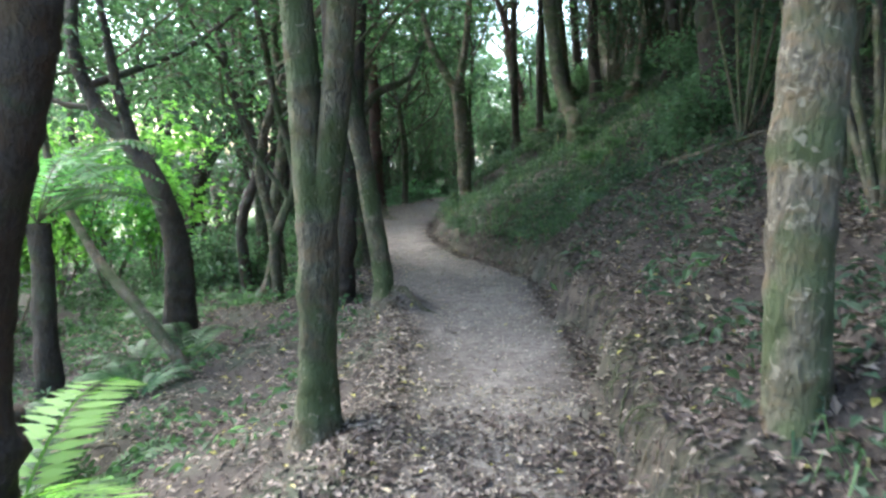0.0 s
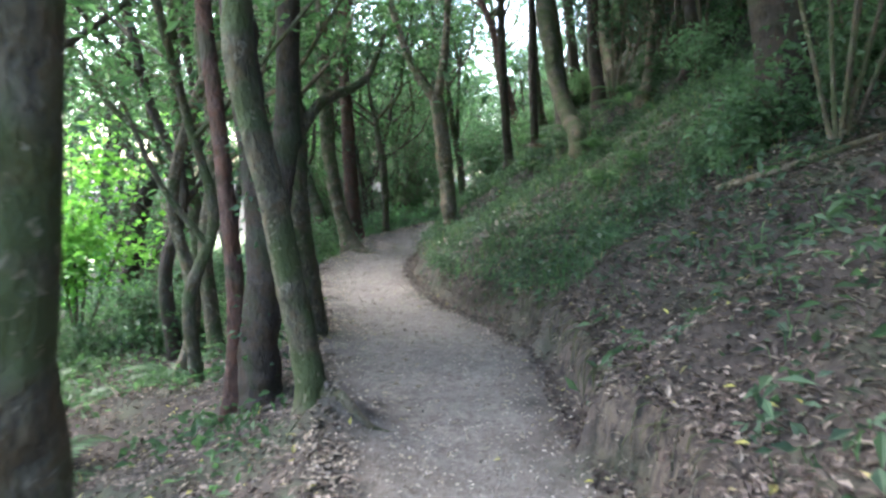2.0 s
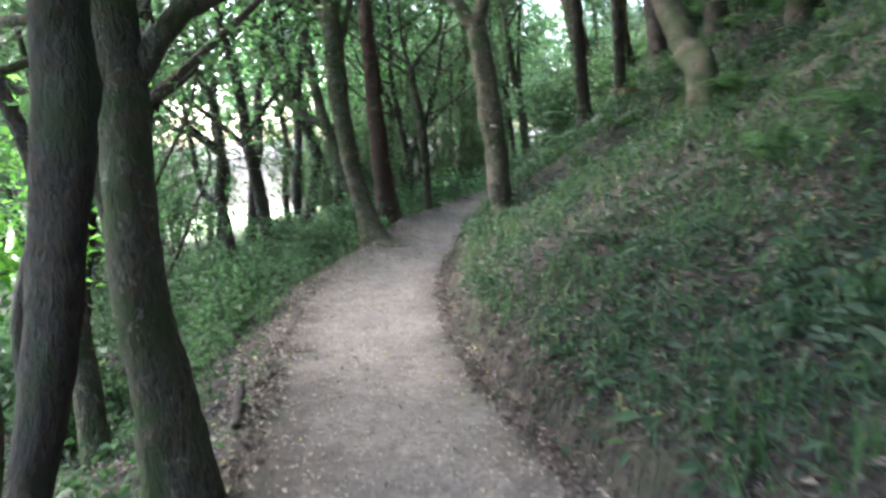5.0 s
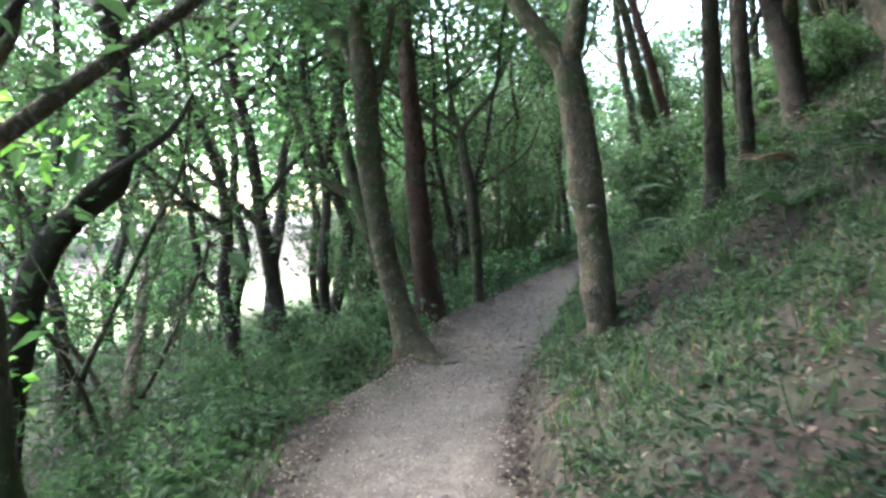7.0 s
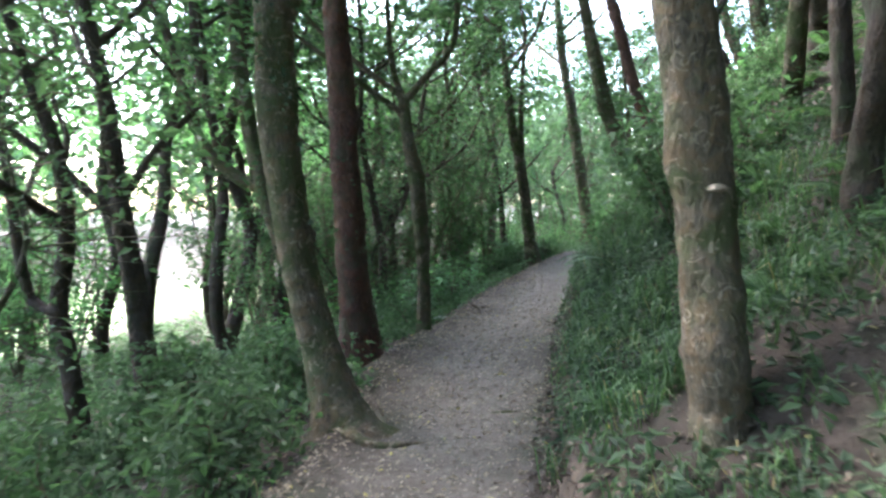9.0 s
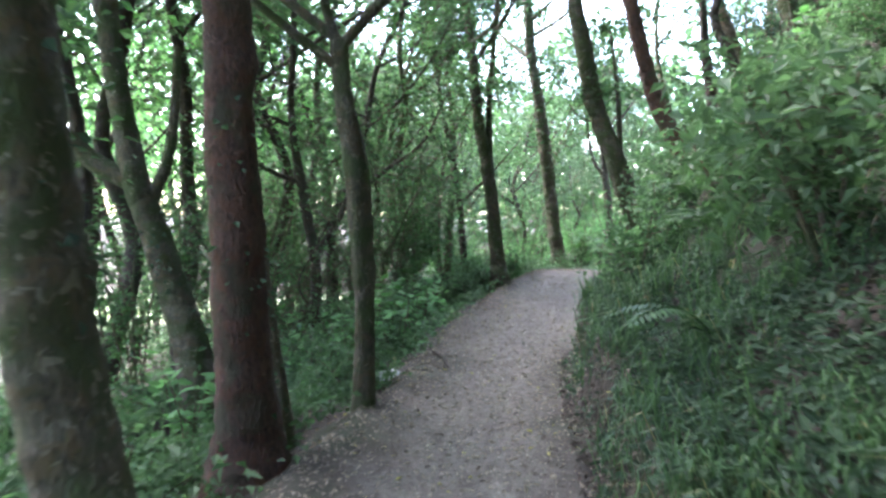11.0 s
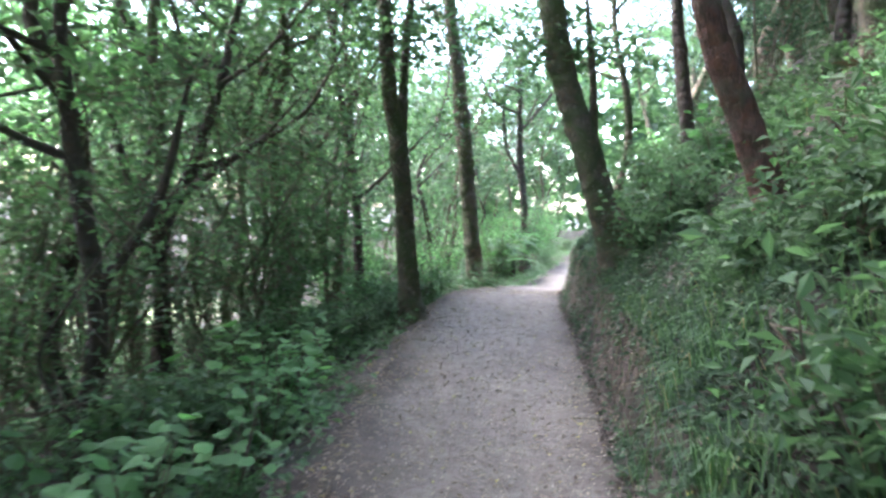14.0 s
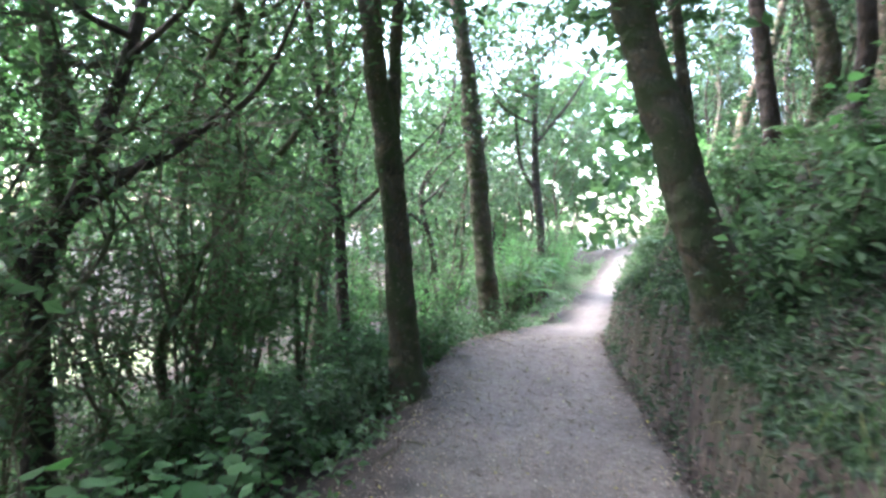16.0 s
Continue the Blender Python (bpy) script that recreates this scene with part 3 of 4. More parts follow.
# slope above the trail
for k, (x, y, tx, ty, tz, rad, m, lab) in enumerate([
        (1.12, 15.6, 1.05, 15.1, 2.5, 0.075, BARK_DARK, "dark slim tree on the grassy slope"), (2.1, 13.1, 1.8, 13.9, 2.6, 0.13, BARK, "leaning grey tree on the grassy slope"),
        (2.95, 16.7, 2.9, 17.5, 3.2, 0.16, BARK, "grey-brown tree on the upper slope"), (3.0, 14.2, 3.3, 15.5, 3.0, 0.09, BARK_PALE, "thin pale stem on the slope"),
        (3.3, 9.4, 3.05, 9.35, 3.7, 0.21, BARK_DARK, "massive dark trunk above the bank"), (1.75, 18.6, 1.6, 17.9, 3.0, 0.085, BARK, "mossy trunk on the slope"),
        (2.3, 18.2, 2.1, 17.6, 3.0, 0.085, BARK, "mossy trunk on the slope"), (2.6, 20.2, 2.4, 19.8, 3.8, 0.13, BARK_DARK, "dark trunk on the slope"),
        (3.4, 21.5, 3.1, 21.3, 4.3, 0.12, BARK, "grey trunk on the slope"), (4.1, 30.6, 3.8, 30.8, 5.0, 0.12, BARK_DARK, "dark slim tree on the bank"),
        (4.2, 12.0, 4.1, 12.2, 3.8, 0.14, BARK, "grey trunk on the slope"), (5.0, 15.0, 4.9, 15.2, 4.6, 0.16, BARK_DARK, "dark trunk on the slope"),
        (4.6, 18.0, 4.6, 18.1, 4.8, 0.13, BARK, "grey trunk on the slope"), (3.7, 25.4, 3.4, 25.5, 4.8, 0.15, BARK, "mossy trunk high on the bank"), (1.55, 16.9, 1.5, 16.9, 3.0, 0.075, BARK_DARK, "dark trunk on the slope"),
        (2.6, 16.0, 2.5, 16.1, 3.4, 0.12, BARK_DARK, "dark trunk on the slope")]):
    z = height(x, y)
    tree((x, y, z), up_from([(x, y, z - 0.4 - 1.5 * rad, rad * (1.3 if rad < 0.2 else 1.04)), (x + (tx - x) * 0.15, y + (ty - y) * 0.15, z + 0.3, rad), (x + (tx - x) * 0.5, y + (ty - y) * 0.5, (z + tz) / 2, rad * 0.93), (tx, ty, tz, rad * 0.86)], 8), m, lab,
         40 + k, low=tz + 0.6, extra=6, group="trees on the slope", flare=0.08, leaf=LEAF_SHADED)
# below the trail
for k, (pts, m, lab, limbs) in enumerate([
        ([(-4.6, 17.75, -1.1, 0.1), (-4.75, 17.75, 0.0, 0.085), (-4.82, 17.75, 0.55, 0.085), (-4.7, 17.75, 1.28, 0.075), (-4.79, 17.75, 2.05, 0.065), (-5.1, 17.75, 2.9, 0.05)], BARK_DARK, "dark crooked forked tree below the trail",
         [[(-4.82, 17.75, 0.5, 0.06), (-5.1, 17.75, 0.6, 0.05), (-5.2, 17.7, 1.4, 0.045), (-5.3, 17.7, 2.6, 0.03)], [(-4.7, 17.75, 1.2, 0.055), (-5.1, 17.7, 1.55, 0.05), (-5.6, 17.6, 1.8, 0.04), (-6.2, 17.6, 2.8, 0.02)]]),
        ([(-4.1, 18.0, -0.8, 0.13), (-4.3, 18.2, 0.3, 0.11), (-4.48, 18.28, 1.26, 0.1), (-4.6, 18.3, 2.4, 0.08)], BARK_DARK, "ivy-dark tree trunk below the trail",
         [[(-4.5, 18.3, 1.5, 0.05), (-4.1, 18.3, 2.0, 0.04), (-3.7, 18.4, 2.4, 0.025)]]),
        ([(-4.9, 14.2, -0.9, 0.16), (-4.75, 14.4, 0.4, 0.14), (-4.5, 14.6, 1.3, 0.12), (-4.0, 14.9, 1.9, 0.1), (-3.9, 14.92, 2.8, 0.09)], BARK_DARK, "black curving tree below the trail",
         [[(-4.5, 14.6, 1.3, 0.07), (-4.9, 14.7, 1.7, 0.06), (-5.2, 14.8, 2.4, 0.04)]]),
        ([(-1.9, 8.2, -0.7, 0.15), (-1.85, 8.1, 0.35, 0.12), (-2.2, 8.3, 1.1, 0.1), (-2.9, 8.6, 1.7, 0.08), (-3.2, 8.7, 2.4, 0.06)], BARK_DARK, "dark bent tree leaning away from the trail",
         [[(-2.3, 8.3, 1.2, 0.06), (-2.5, 8.3, 1.9, 0.05), (-2.6, 8.2, 2.8, 0.03)], [(-2.9, 8.6, 1.7, 0.04), (-3.6, 8.9, 1.8, 0.03), (-4.3, 9.0, 2.2, 0.02)]]),
        ([(-2.6, 12.2, -0.8, 0.11), (-2.7, 12.3, 0.6, 0.09), (-2.9, 12.4, 1.8, 0.08), (-3.0, 12.5, 3.0, 0.06)], BARK, "grey twisted tree below the trail",
         [[(-2.7, 12.3, 0.9, 0.05), (-3.1, 12.2, 1.6, 0.04), (-3.2, 12.1, 2.5, 0.02)]]),
        ([(-1.7, 10.6, -0.7, 0.09), (-1.9, 10.8, 0.5, 0.07), (-1.8, 10.9, 1.6, 0.065), (-1.95, 11.0, 2.8, 0.05)], BARK_PALE, "pale lichened stem below the trail", []),
        ([(-3.88, 27.9, -0.9, 0.14), (-3.9, 27.9, 0.3, 0.11), (-3.92, 27.95, 1.13, 0.1), (-3.6, 28.0, 1.9, 0.08), (-3.3, 28.1, 3.0, 0.06)], BARK_DARK, "many-stemmed dark understorey tree",
         [[(-3.92, 27.95, 1.0, 0.07), (-4.3, 27.9, 1.6, 0.06), (-4.6, 27.9, 2.6, 0.04)], [(-3.9, 27.95, 0.8, 0.05), (-4.5, 27.8, 1.1, 0.04), (-5.2, 27.7, 1.9, 0.03)]]),
        ([(-3.4, 24.2, -0.8, 0.1), (-3.3, 24.3, 0.5, 0.08), (-3.5, 24.4, 1.6, 0.07), (-3.7, 24.5, 2.8, 0.05)], BARK_DARK, "dark bent understorey tree",
         [[(-3.3, 24.3, 0.8, 0.045), (-2.9, 24.4, 1.5, 0.04), (-2.7, 24.5, 2.5, 0.02)]]),
        ([(-1.25, 9.3, -0.7, 0.06), (-1.35, 9.3, 0.3, 0.05), (-1.15, 9.4, 1.0, 0.045), (-1.4, 9.5, 1.9, 0.04)], BARK, "thin twisted grey stem below the trail", [[(-1.2, 9.35, 0.8, 0.03), (-1.6, 9.4, 1.3, 0.025), (-1.9, 9.4, 2.0, 0.015)]]),
        ([(-1.75, 9.6, -0.8, 0.07), (-1.5, 9.7, 0.2, 0.06), (-1.7, 9.8, 1.1, 0.05), (-1.5, 9.9, 2.0, 0.045)], BARK_PALE, "thin crooked pale stem below the trail", []),
        ([(-1.1, 7.0, -0.6, 0.05), (-1.7, 7.3, -0.1, 0.05), (-2.4, 7.7, 0.35, 0.045), (-3.1, 8.1, 1.2, 0.035)], BARK, "slender stem leaning low over the slope", []),
        ([(-2.3, 10.9, -0.9, 0.08), (-2.4, 10.9, 0.3, 0.07), (-2.2, 11.0, 1.2, 0.06), (-2.6, 11.1, 2.2, 0.05)], BARK_DARK, "dark twisted stem below the trail", [[(-2.25, 11.0, 1.0, 0.04), (-1.9, 11.1, 1.5, 0.03), (-1.8, 11.2, 2.3, 0.02)]]),
        ([(-6.3, 16.4, -1.2, 0.09), (-6.2, 16.4, 0.2, 0.075), (-6.5, 16.5, 1.3, 0.065), (-6.2, 16.6, 2.4, 0.05)], BARK_DARK, "dark crooked tree by the meadow's edge", [[(-6.45, 16.5, 1.1, 0.04), (-7.1, 16.5, 1.6, 0.03), (-7.9, 16.5, 2.2, 0.02)]]),
        ([(-1.5, 31.8, -0.5, 0.1), (-1.6, 31.9, 1.0, 0.08), (-1.8, 32.0, 2.6, 0.07)], BARK_DARK, "dark slim tree beside the crest", []),
        ([(-2.9, 30.3, -0.7, 0.12), (-2.8, 30.4, 1.0, 0.1), (-3.0, 30.5, 2.6, 0.08)], BARK, "grey slim tree in the thicket", []),
        ([(-2.1, 33.5, -0.7, 0.12), (-2.0, 33.5, 1.0, 0.1), (-1.9, 33.5, 3.0, 0.08)], BARK, "grey slim tree in the thicket", [])]):
    p = up_from(pts, 6.5, 0.4, k)
    tree(tuple(pts[0][:2]) + (pts[0][2] + 0.1,), p, m, lab, 70 + k, limbs=limbs, extra=8, low=1.9, reach=2.0, sides=10, clump=18, group="trees below the trail", blade=0.11, leaf_from=1.4)


# ---- the wood around ----
def wood_tree(seed, tall, low, leaf, mat, count=8):
    """A whole wood tree at the origin, to be copied."""
    r = np.random.default_rng(seed)
    x, y, pts, rad = 0.0, 0.0, [], r.uniform(0.065, 0.115)
    turn = r.uniform(0, 6.28)
    for z in np.linspace(-0.3, tall, 10):
        pts.append((x, y, z, max(0.02, rad * (1.1 - 0.85 * max(z, 0) / tall))))
        turn += r.normal(0, 1.2)
        x, y = x + 0.3 * np.cos(turn) + r.normal(0, 0.1), y + 0.3 * np.sin(turn) + r.normal(0, 0.1)
    root = new("tree")
    part("trunk", tube(pts, 0.3, 8, 0.07, seed, 0.4), mat, root, smooth=True)
    limbs = grow(pts, r, count, low, 2.2, 0.055)
    for k, limb in enumerate(limbs):
        part("limb", tube(limb, 0.45, 5, 0.05, seed + k), mat, root, smooth=True)
    starts = [np.asarray(q[:3]) for limb in limbs for q in limb[1:]] + [np.asarray(pts[-1][:3])]
    tw, tips = twiggery(starts, r, 0.9, 2, 0.009)
    tagged(part("twig_mass", tw, TWIG, root), kind="stuff")
    part("crown", leaf_clumps(np.array(tips), 0.6, 22, 0.17, 0.085, r), leaf, root)
    return tagged(root, "slim grey-brown forest tree with a loose leafy crown", "tree", "trees of the wood")


kinds = [wood_tree(101, 7.5, 3.0, LEAF_LIT, BARK_DARK, 8), wood_tree(102, 8.5, 2.2, LEAF_SHADED, BARK, 9), wood_tree(103, 7.5, 2.2, LEAF, BARK_DARK, 9),
         wood_tree(104, 9.0, 4.2, LEAF, BARK, 8), wood_tree(105, 8.5, 3.8, LEAF_SHADED, BARK_DARK, 8), wood_tree(106, 9.5, 4.0, LEAF, BARK_PALE, 8)]
spots = []
for _ in range(4000):
    if len(spots) >= 140:
        break
    # trees behind the camera's start are unseen, added to shade the first metres
    y = rng.uniform(-8, 70)
    le, ri = float(np.interp(y, EDGE_Y, LEFT_X)), float(np.interp(y, EDGE_Y, RIGHT_X))
    if rng.random() < 0.5:
        x, side = le - rng.uniform(3.4, 15), 0
    else:
        x, side = ri + rng.uniform(2.0, 15), 1
    gap = 1.9 if side == 0 else 1.7
    if side == 0 and 1 < y < 12.5:
        continue
    if side == 0 and y < 20 and (x < le - 11 or rng.random() < (0.6 if y < 14 else 0.3)):
        continue
    if y > 36 and abs(x - (le + ri) / 2) < 2.8:
        continue
    # the open way out to the meadow
    if side == 0 and x < -5 and 0.4 < (0.3 - x) / max(1.0, y - 9) < 0.74 and rng.random() < 0.95:
        continue
    if all((x - a) ** 2 + (y - b) ** 2 > gap**2 for a, b, _ in spots):
        spots.append((x, y, side))
# a deeper stand beyond the thicket
for _ in range(600):
    x, y = rng.uniform(-24, -5), rng.uniform(27, 62)
    if 0.37 < (0.3 - x) / (y - 9) < 0.85:
        continue
    if len(spots) < 160 and all((x - a) ** 2 + (y - b) ** 2 > 2.2**2 for a, b, _ in spots) and x < float(np.interp(y, EDGE_Y, LEFT_X)) - 4:
        spots.append((x, y, 0))
# trees close together on the slope above the middle stretch, many with shade put into their leaf colour, and a few at
# the meadow's edge
for _ in range(400):
    y = rng.uniform(14, 29)
    x = float(np.interp(y, EDGE_Y, RIGHT_X)) + rng.uniform(3.0, 8.0)
    if len(spots) < 184 and all((x - a) ** 2 + (y - b) ** 2 > 1.25**2 for a, b, _ in spots):
        spots.append((x, y, 2))
for _ in range(200):
    x, y = rng.uniform(-11, -5), rng.uniform(15, 26)
    if len(spots) < 191 and all((x - a) ** 2 + (y - b) ** 2 > 1.5**2 for a, b, _ in spots):
        spots.append((x, y, 3))
# the first six stand out of view, added to shade the trail's start
spots += [(3.9, 2.2, 1), (5.2, 4.6, 1), (3.4, -0.6, 1), (5.8, 7.4, 1), (-1.2, -1.4, 1), (4.9, 0.4, 1), (3.2, 28.5, 2), (2.9, 31.6, 2), (4.4, 27.2, 2), (3.6, 24.4, 2), (-5.0, 21.7, 3), (-6.7, 24.8, 3), (-7.6, 22.4, 3), (-4.6, 29.3, 2), (-5.3, 31.0, 2), (-3.4, 31.6, 2), (-4.1, 26.4, 2)]
for k, (x, y, side) in enumerate(spots):
    # kinds[0], with light painted into its leaves, stands toward the open meadow
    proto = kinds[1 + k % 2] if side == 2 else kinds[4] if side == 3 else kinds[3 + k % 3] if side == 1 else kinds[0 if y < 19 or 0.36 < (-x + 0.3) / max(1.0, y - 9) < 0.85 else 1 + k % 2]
    m = Matrix.Translation((x, y, height(x, y))) @ Matrix.Rotation(rng.uniform(0, 6.28), 4, "Z") @ Matrix.Scale(rng.uniform(1.0, 1.35) if side in (1, 2) else rng.uniform(0.8, 1.2), 4)
    copy_thing(proto, m)
# the six patterns take places of their own among the others
for proto, (x, y) in zip(kinds, ((-8.2, 9.0), (-7.5, 12.0), (-6.8, 25.5), (6.5, 10.5), (7.2, 22.5), (6.0, 29.0))):
    proto.location = (x, y, height(x, y))

def crooked_tree(seed, tall, leaf, mat, count=4):
    """A low many-stemmed tree: wandering stems, a tangle of fine twigs and thin foliage, at the origin."""
    r = np.random.default_rng(seed)
    root = new("crooked_tree")
    starts = []
    for k in range(count):
        turn, p, rad = k * 6.28 / count + r.normal(0, 0.5), np.array([0, 0, -0.2]), r.uniform(0.03, 0.055)
        pts = [(*p, rad)]
        for _ in range(7):
            turn += r.normal(0, 0.9)
            p = p + np.array([np.cos(turn) * 0.3, np.sin(turn) * 0.3, r.uniform(0.1, 0.2) * tall]) * r.uniform(0.7, 1.2)
            rad *= 0.84
            pts.append((*p, rad))
            if p[2] > 0.5:
                starts += [p.copy(), p + r.normal(0, 0.15, 3)]
        part("stem", tube(pts, 0.12, 6, 0.08, seed + k), mat, root, smooth=True)
    tw, tips = twiggery(starts, r, 1.0, 4, 0.009, 0.1)
    tw2, tips2 = twiggery(tips[::2], r, 0.45, 2, 0.004, 0.1)
    tagged(part("twig_mass", join(tw, tw2), TWIG, root), kind="stuff")
    part("crown", leaf_clumps(np.array(tips2), 0.22, 4, 0.085, 0.042, r), leaf, root)
    return tagged(root, "low crooked many-stemmed tree with a tangle of fine twigs", "tree", "crooked thicket trees")


# ---- undergrowth ----


def frond(r, length, arch, spread, pairs=18):
    """One fern frond from the origin: an arching rib with leaflets on both sides, getting shorter to the tip."""
    a = r.uniform(0, 2 * np.pi)
    t = np.linspace(0, 1, 7)
    out = spread * length * t**1.1
    z = arch * length * (t * 1.5 - 1.15 * t**2.2)
    rib = np.stack([np.cos(a) * out, np.sin(a) * out, z, 0.006 * (1.1 - t)], 1)
    k = np.linspace(0.16, 0.99, pairs)
    at = np.stack([np.interp(k, t, rib[:, i]) for i in range(3)], 1)
    along = np.gradient(at, axis=0)
    along /= np.linalg.norm(along, axis=1)[:, None]
    side = np.stack([-np.sin(a) * np.ones(pairs), np.cos(a) * np.ones(pairs), np.zeros(pairs)], 1)
    size = length * 0.2 * np.sin(np.pi * np.clip(k * 0.92 + 0.06, 0, 1)) ** 0.7 + 0.015
    wide = length / pairs * 0.62
    pieces = []
    for s in (-1, 1):
        way = side * s + along * 0.45
        way[:, 2] -= 0.18
        way /= np.linalg.norm(way, axis=1)[:, None]
        tip = at + way * size[:, None]
        mid = at + way * size[:, None] * 0.4
        v = np.stack([at, mid + along * wide * 0.6, tip, mid - along * wide * 0.6], 1)
        pieces.append((v.reshape(-1, 3), np.arange(4 * pairs).reshape(-1, 4)))
    return join(*pieces), tube(rib, 0.2, 3, 0, 1)


def fern(seed, length, count, spread=0.85, arch=0.6, leaf=FERN):
    r = np.random.default_rng(seed)
    root = new("fern")
    for _ in range(count):
        blade, rib = frond(r, length * r.uniform(0.7, 1.15), arch * r.uniform(0.7, 1.3), spread)
        part("frond", join(blade, rib), leaf, root)
    return tagged(root, "green fern with arching feathery fronds on the forest floor", "fern", "ferns")


def stems(r, count, tall, wide, rad):
    out, tips = [], []
    for _ in range(count):
        a, lean = r.uniform(0, 6.28), r.uniform(0.1, 1.0) * wide
        top = np.array([np.cos(a) * lean, np.sin(a) * lean, tall * r.uniform(0.6, 1.1)])
        mid = top * 0.5 + r.normal(0, 0.12, 3) * tall * 0.3
        mid[2] = top[2] * 0.55
        out.append(tube([(0, 0, -0.1, rad), (*mid, rad * 0.75), (*top, rad * 0.35)], 0.5, 4, 0.04, 1))
        for q in np.linspace(0.35, 1, 6):
            tips.append(top * q if q > 0.5 else mid * q / 0.5)
    return out, tips


def bush(seed, tall, wide, count, leaf, length, width, per, label, name="shrub", rad=0.014):
    """A many-stemmed bush with loose leaves along its twigs."""
    r = np.random.default_rng(seed)
    root = new(name)
    st, tips = stems(r, count, tall, wide, rad)
    for s in st:
        part("stem", s, TWIG, root, smooth=True)
    tw, ends = twiggery([np.asarray(t) for t in tips], r, 0.35 * wide + 0.12, 1, rad * 0.4)
    tagged(part("twig_mass", tw, TWIG, root), kind="stuff")
    part("foliage", leaf_clumps(np.array(ends), 0.16 + 0.12 * wide, per, length, width, r), leaf, root)
    return tagged(root, label, "shrub", "shrubs of the undergrowth")


def round_leaves(at, size, r):
    """Broad rounded leaves with a cupped blade: six triangles each."""
    n, k = len(at), 8
    ang = np.arange(k) / k * 2 * np.pi
    rim = np.stack([np.cos(ang) * 0.5 + 0.45, np.sin(ang) * (0.46 + 0.06 * np.cos(ang)), 0.05 * np.cos(2 * ang) - 0.05], 1)
    v, f = [], []
    for i, p in enumerate(at):
        a, tip, s = r.uniform(0, 6.28), r.uniform(-0.5, 0.15), size * r.uniform(0.55, 1.25)
        m = np.array(Euler((r.normal(0, 0.25), -tip, a)).to_matrix())
        v.append(np.vstack([[0.35, 0, -0.02], rim]) @ m.T * s + p)
        f.append(np.array([[0, 1 + j, 1 + (j + 1) % k] for j in range(k)]) + i * (k + 1))
    return np.concatenate(v), np.concatenate(f)


def broadleaf(seed, tall, wide, count, size, leaf=LEAF_LIT):
    r = np.random.default_rng(seed)
    root = new("broadleaf_plant")
    st, tips = stems(r, count, tall, wide, 0.009)
    for s in st:
        part("stem", s, TWIG, root, smooth=True)
    at = np.array(tips)[r.permutation(len(tips))]
    at = np.vstack([at + r.normal(0, 0.1, at.shape), at[: len(at) // 2] + r.normal(0, 0.16, (len(at) // 2, 3))])
    at[:, 2] = np.maximum(at[:, 2], 0.1)
    part("foliage", round_leaves(at, size, r), leaf, root)
    return tagged(root, "broad-leaved green plant with large rounded leaves", "plant", "broad-leaved plants")


def strew(protos, places, low=0.75, high=1.25, sink=0.03):
    """One copy at each place but the first few, which the patterns take themselves."""
    for k, (x, y) in enumerate(places):
        m = Matrix.Translation((x, y, height(x, y) - sink)) @ Matrix.Rotation(rng.uniform(0, 6.28), 4, "Z") @ Matrix.Scale(rng.uniform(low, high), 4)
        if k < len(protos):
            protos[k].matrix_basis = m
        else:
            copy_thing(protos[k % len(protos)], m)


def beside(count, y0, y1, near, far, side, gap=0.3, power=1.0):
    """Places beside the trail: side -1 below it, 1 above it; near and far are metres from its edge."""
    out = []
    for _ in range(count * 20):
        if len(out) >= count:
            break
        y = rng.uniform(y0, y1)
        e = float(np.interp(y, EDGE_Y, LEFT_X if side < 0 else RIGHT_X))
        x = e + side * (near + (far - near) * rng.random() ** power)
        # the foot of the forking tree and the open way out to the meadow stay clear
        if side > 0 and (x - 0.5) ** 2 + (y - 14.2) ** 2 < 1.0:
            continue
        if side < 0 and x < -5 and 0.44 < (0.3 - x) / max(1.0, y - 9) < 0.6:
            continue
        if all((x - a) ** 2 + (y - b) ** 2 > gap**2 for a, b in out):
            out.append((x, y))
    return out


ferns = [fern(201, 0.55, 8), fern(202, 0.7, 9, 0.9, 0.5), fern(203, 0.45, 7, 0.8, 0.7)]
strew(ferns, beside(34, 17, 32, 0.35, 3.0, 1, 0.4) + beside(26, 9, 24, 0.7, 4.0, -1, 0.5) + beside(18, 6.5, 14, 1.6, 4.5, 1, 0.5) + beside(20, 14, 20, 0.7, 3.5, 1, 0.45) + beside(14, 33, 48, 0.3, 3.0, -1, 0.6) + beside(8, 4.5, 8, 1.0, 3.0, -1, 0.5))

small = [bush(211, 0.55, 0.4, 5, LEAF, 0.075, 0.038, 12, "low leafy shrub in the undergrowth"), bush(212, 0.8, 0.5, 5, LEAF_MID, 0.085, 0.042, 16, "loose green shrub in the undergrowth"),
         bush(213, 0.45, 0.35, 5, LEAF_MID, 0.075, 0.035, 18, "small fresh green shrub in the undergrowth")]
strew(small, beside(22, 10.5, 20, 0.5, 3.2, -1, 0.5) + beside(36, 20, 33, 0.35, 3.2, -1, 0.4) + beside(40, 17, 33, 0.45, 2.8, 1, 0.4) + [(2.9, 9.1), (3.1, 8.85), (3.5, 8.9), (2.75, 9.6), (3.7, 9.3), (3.9, 8.7)] + beside(14, 8, 16, 2.4, 6, 1, 0.6) + beside(26, 33, 52, 0.3, 3.5, -1, 0.6) + beside(14, 33, 52, 0.3, 3.0, 1, 0.6))

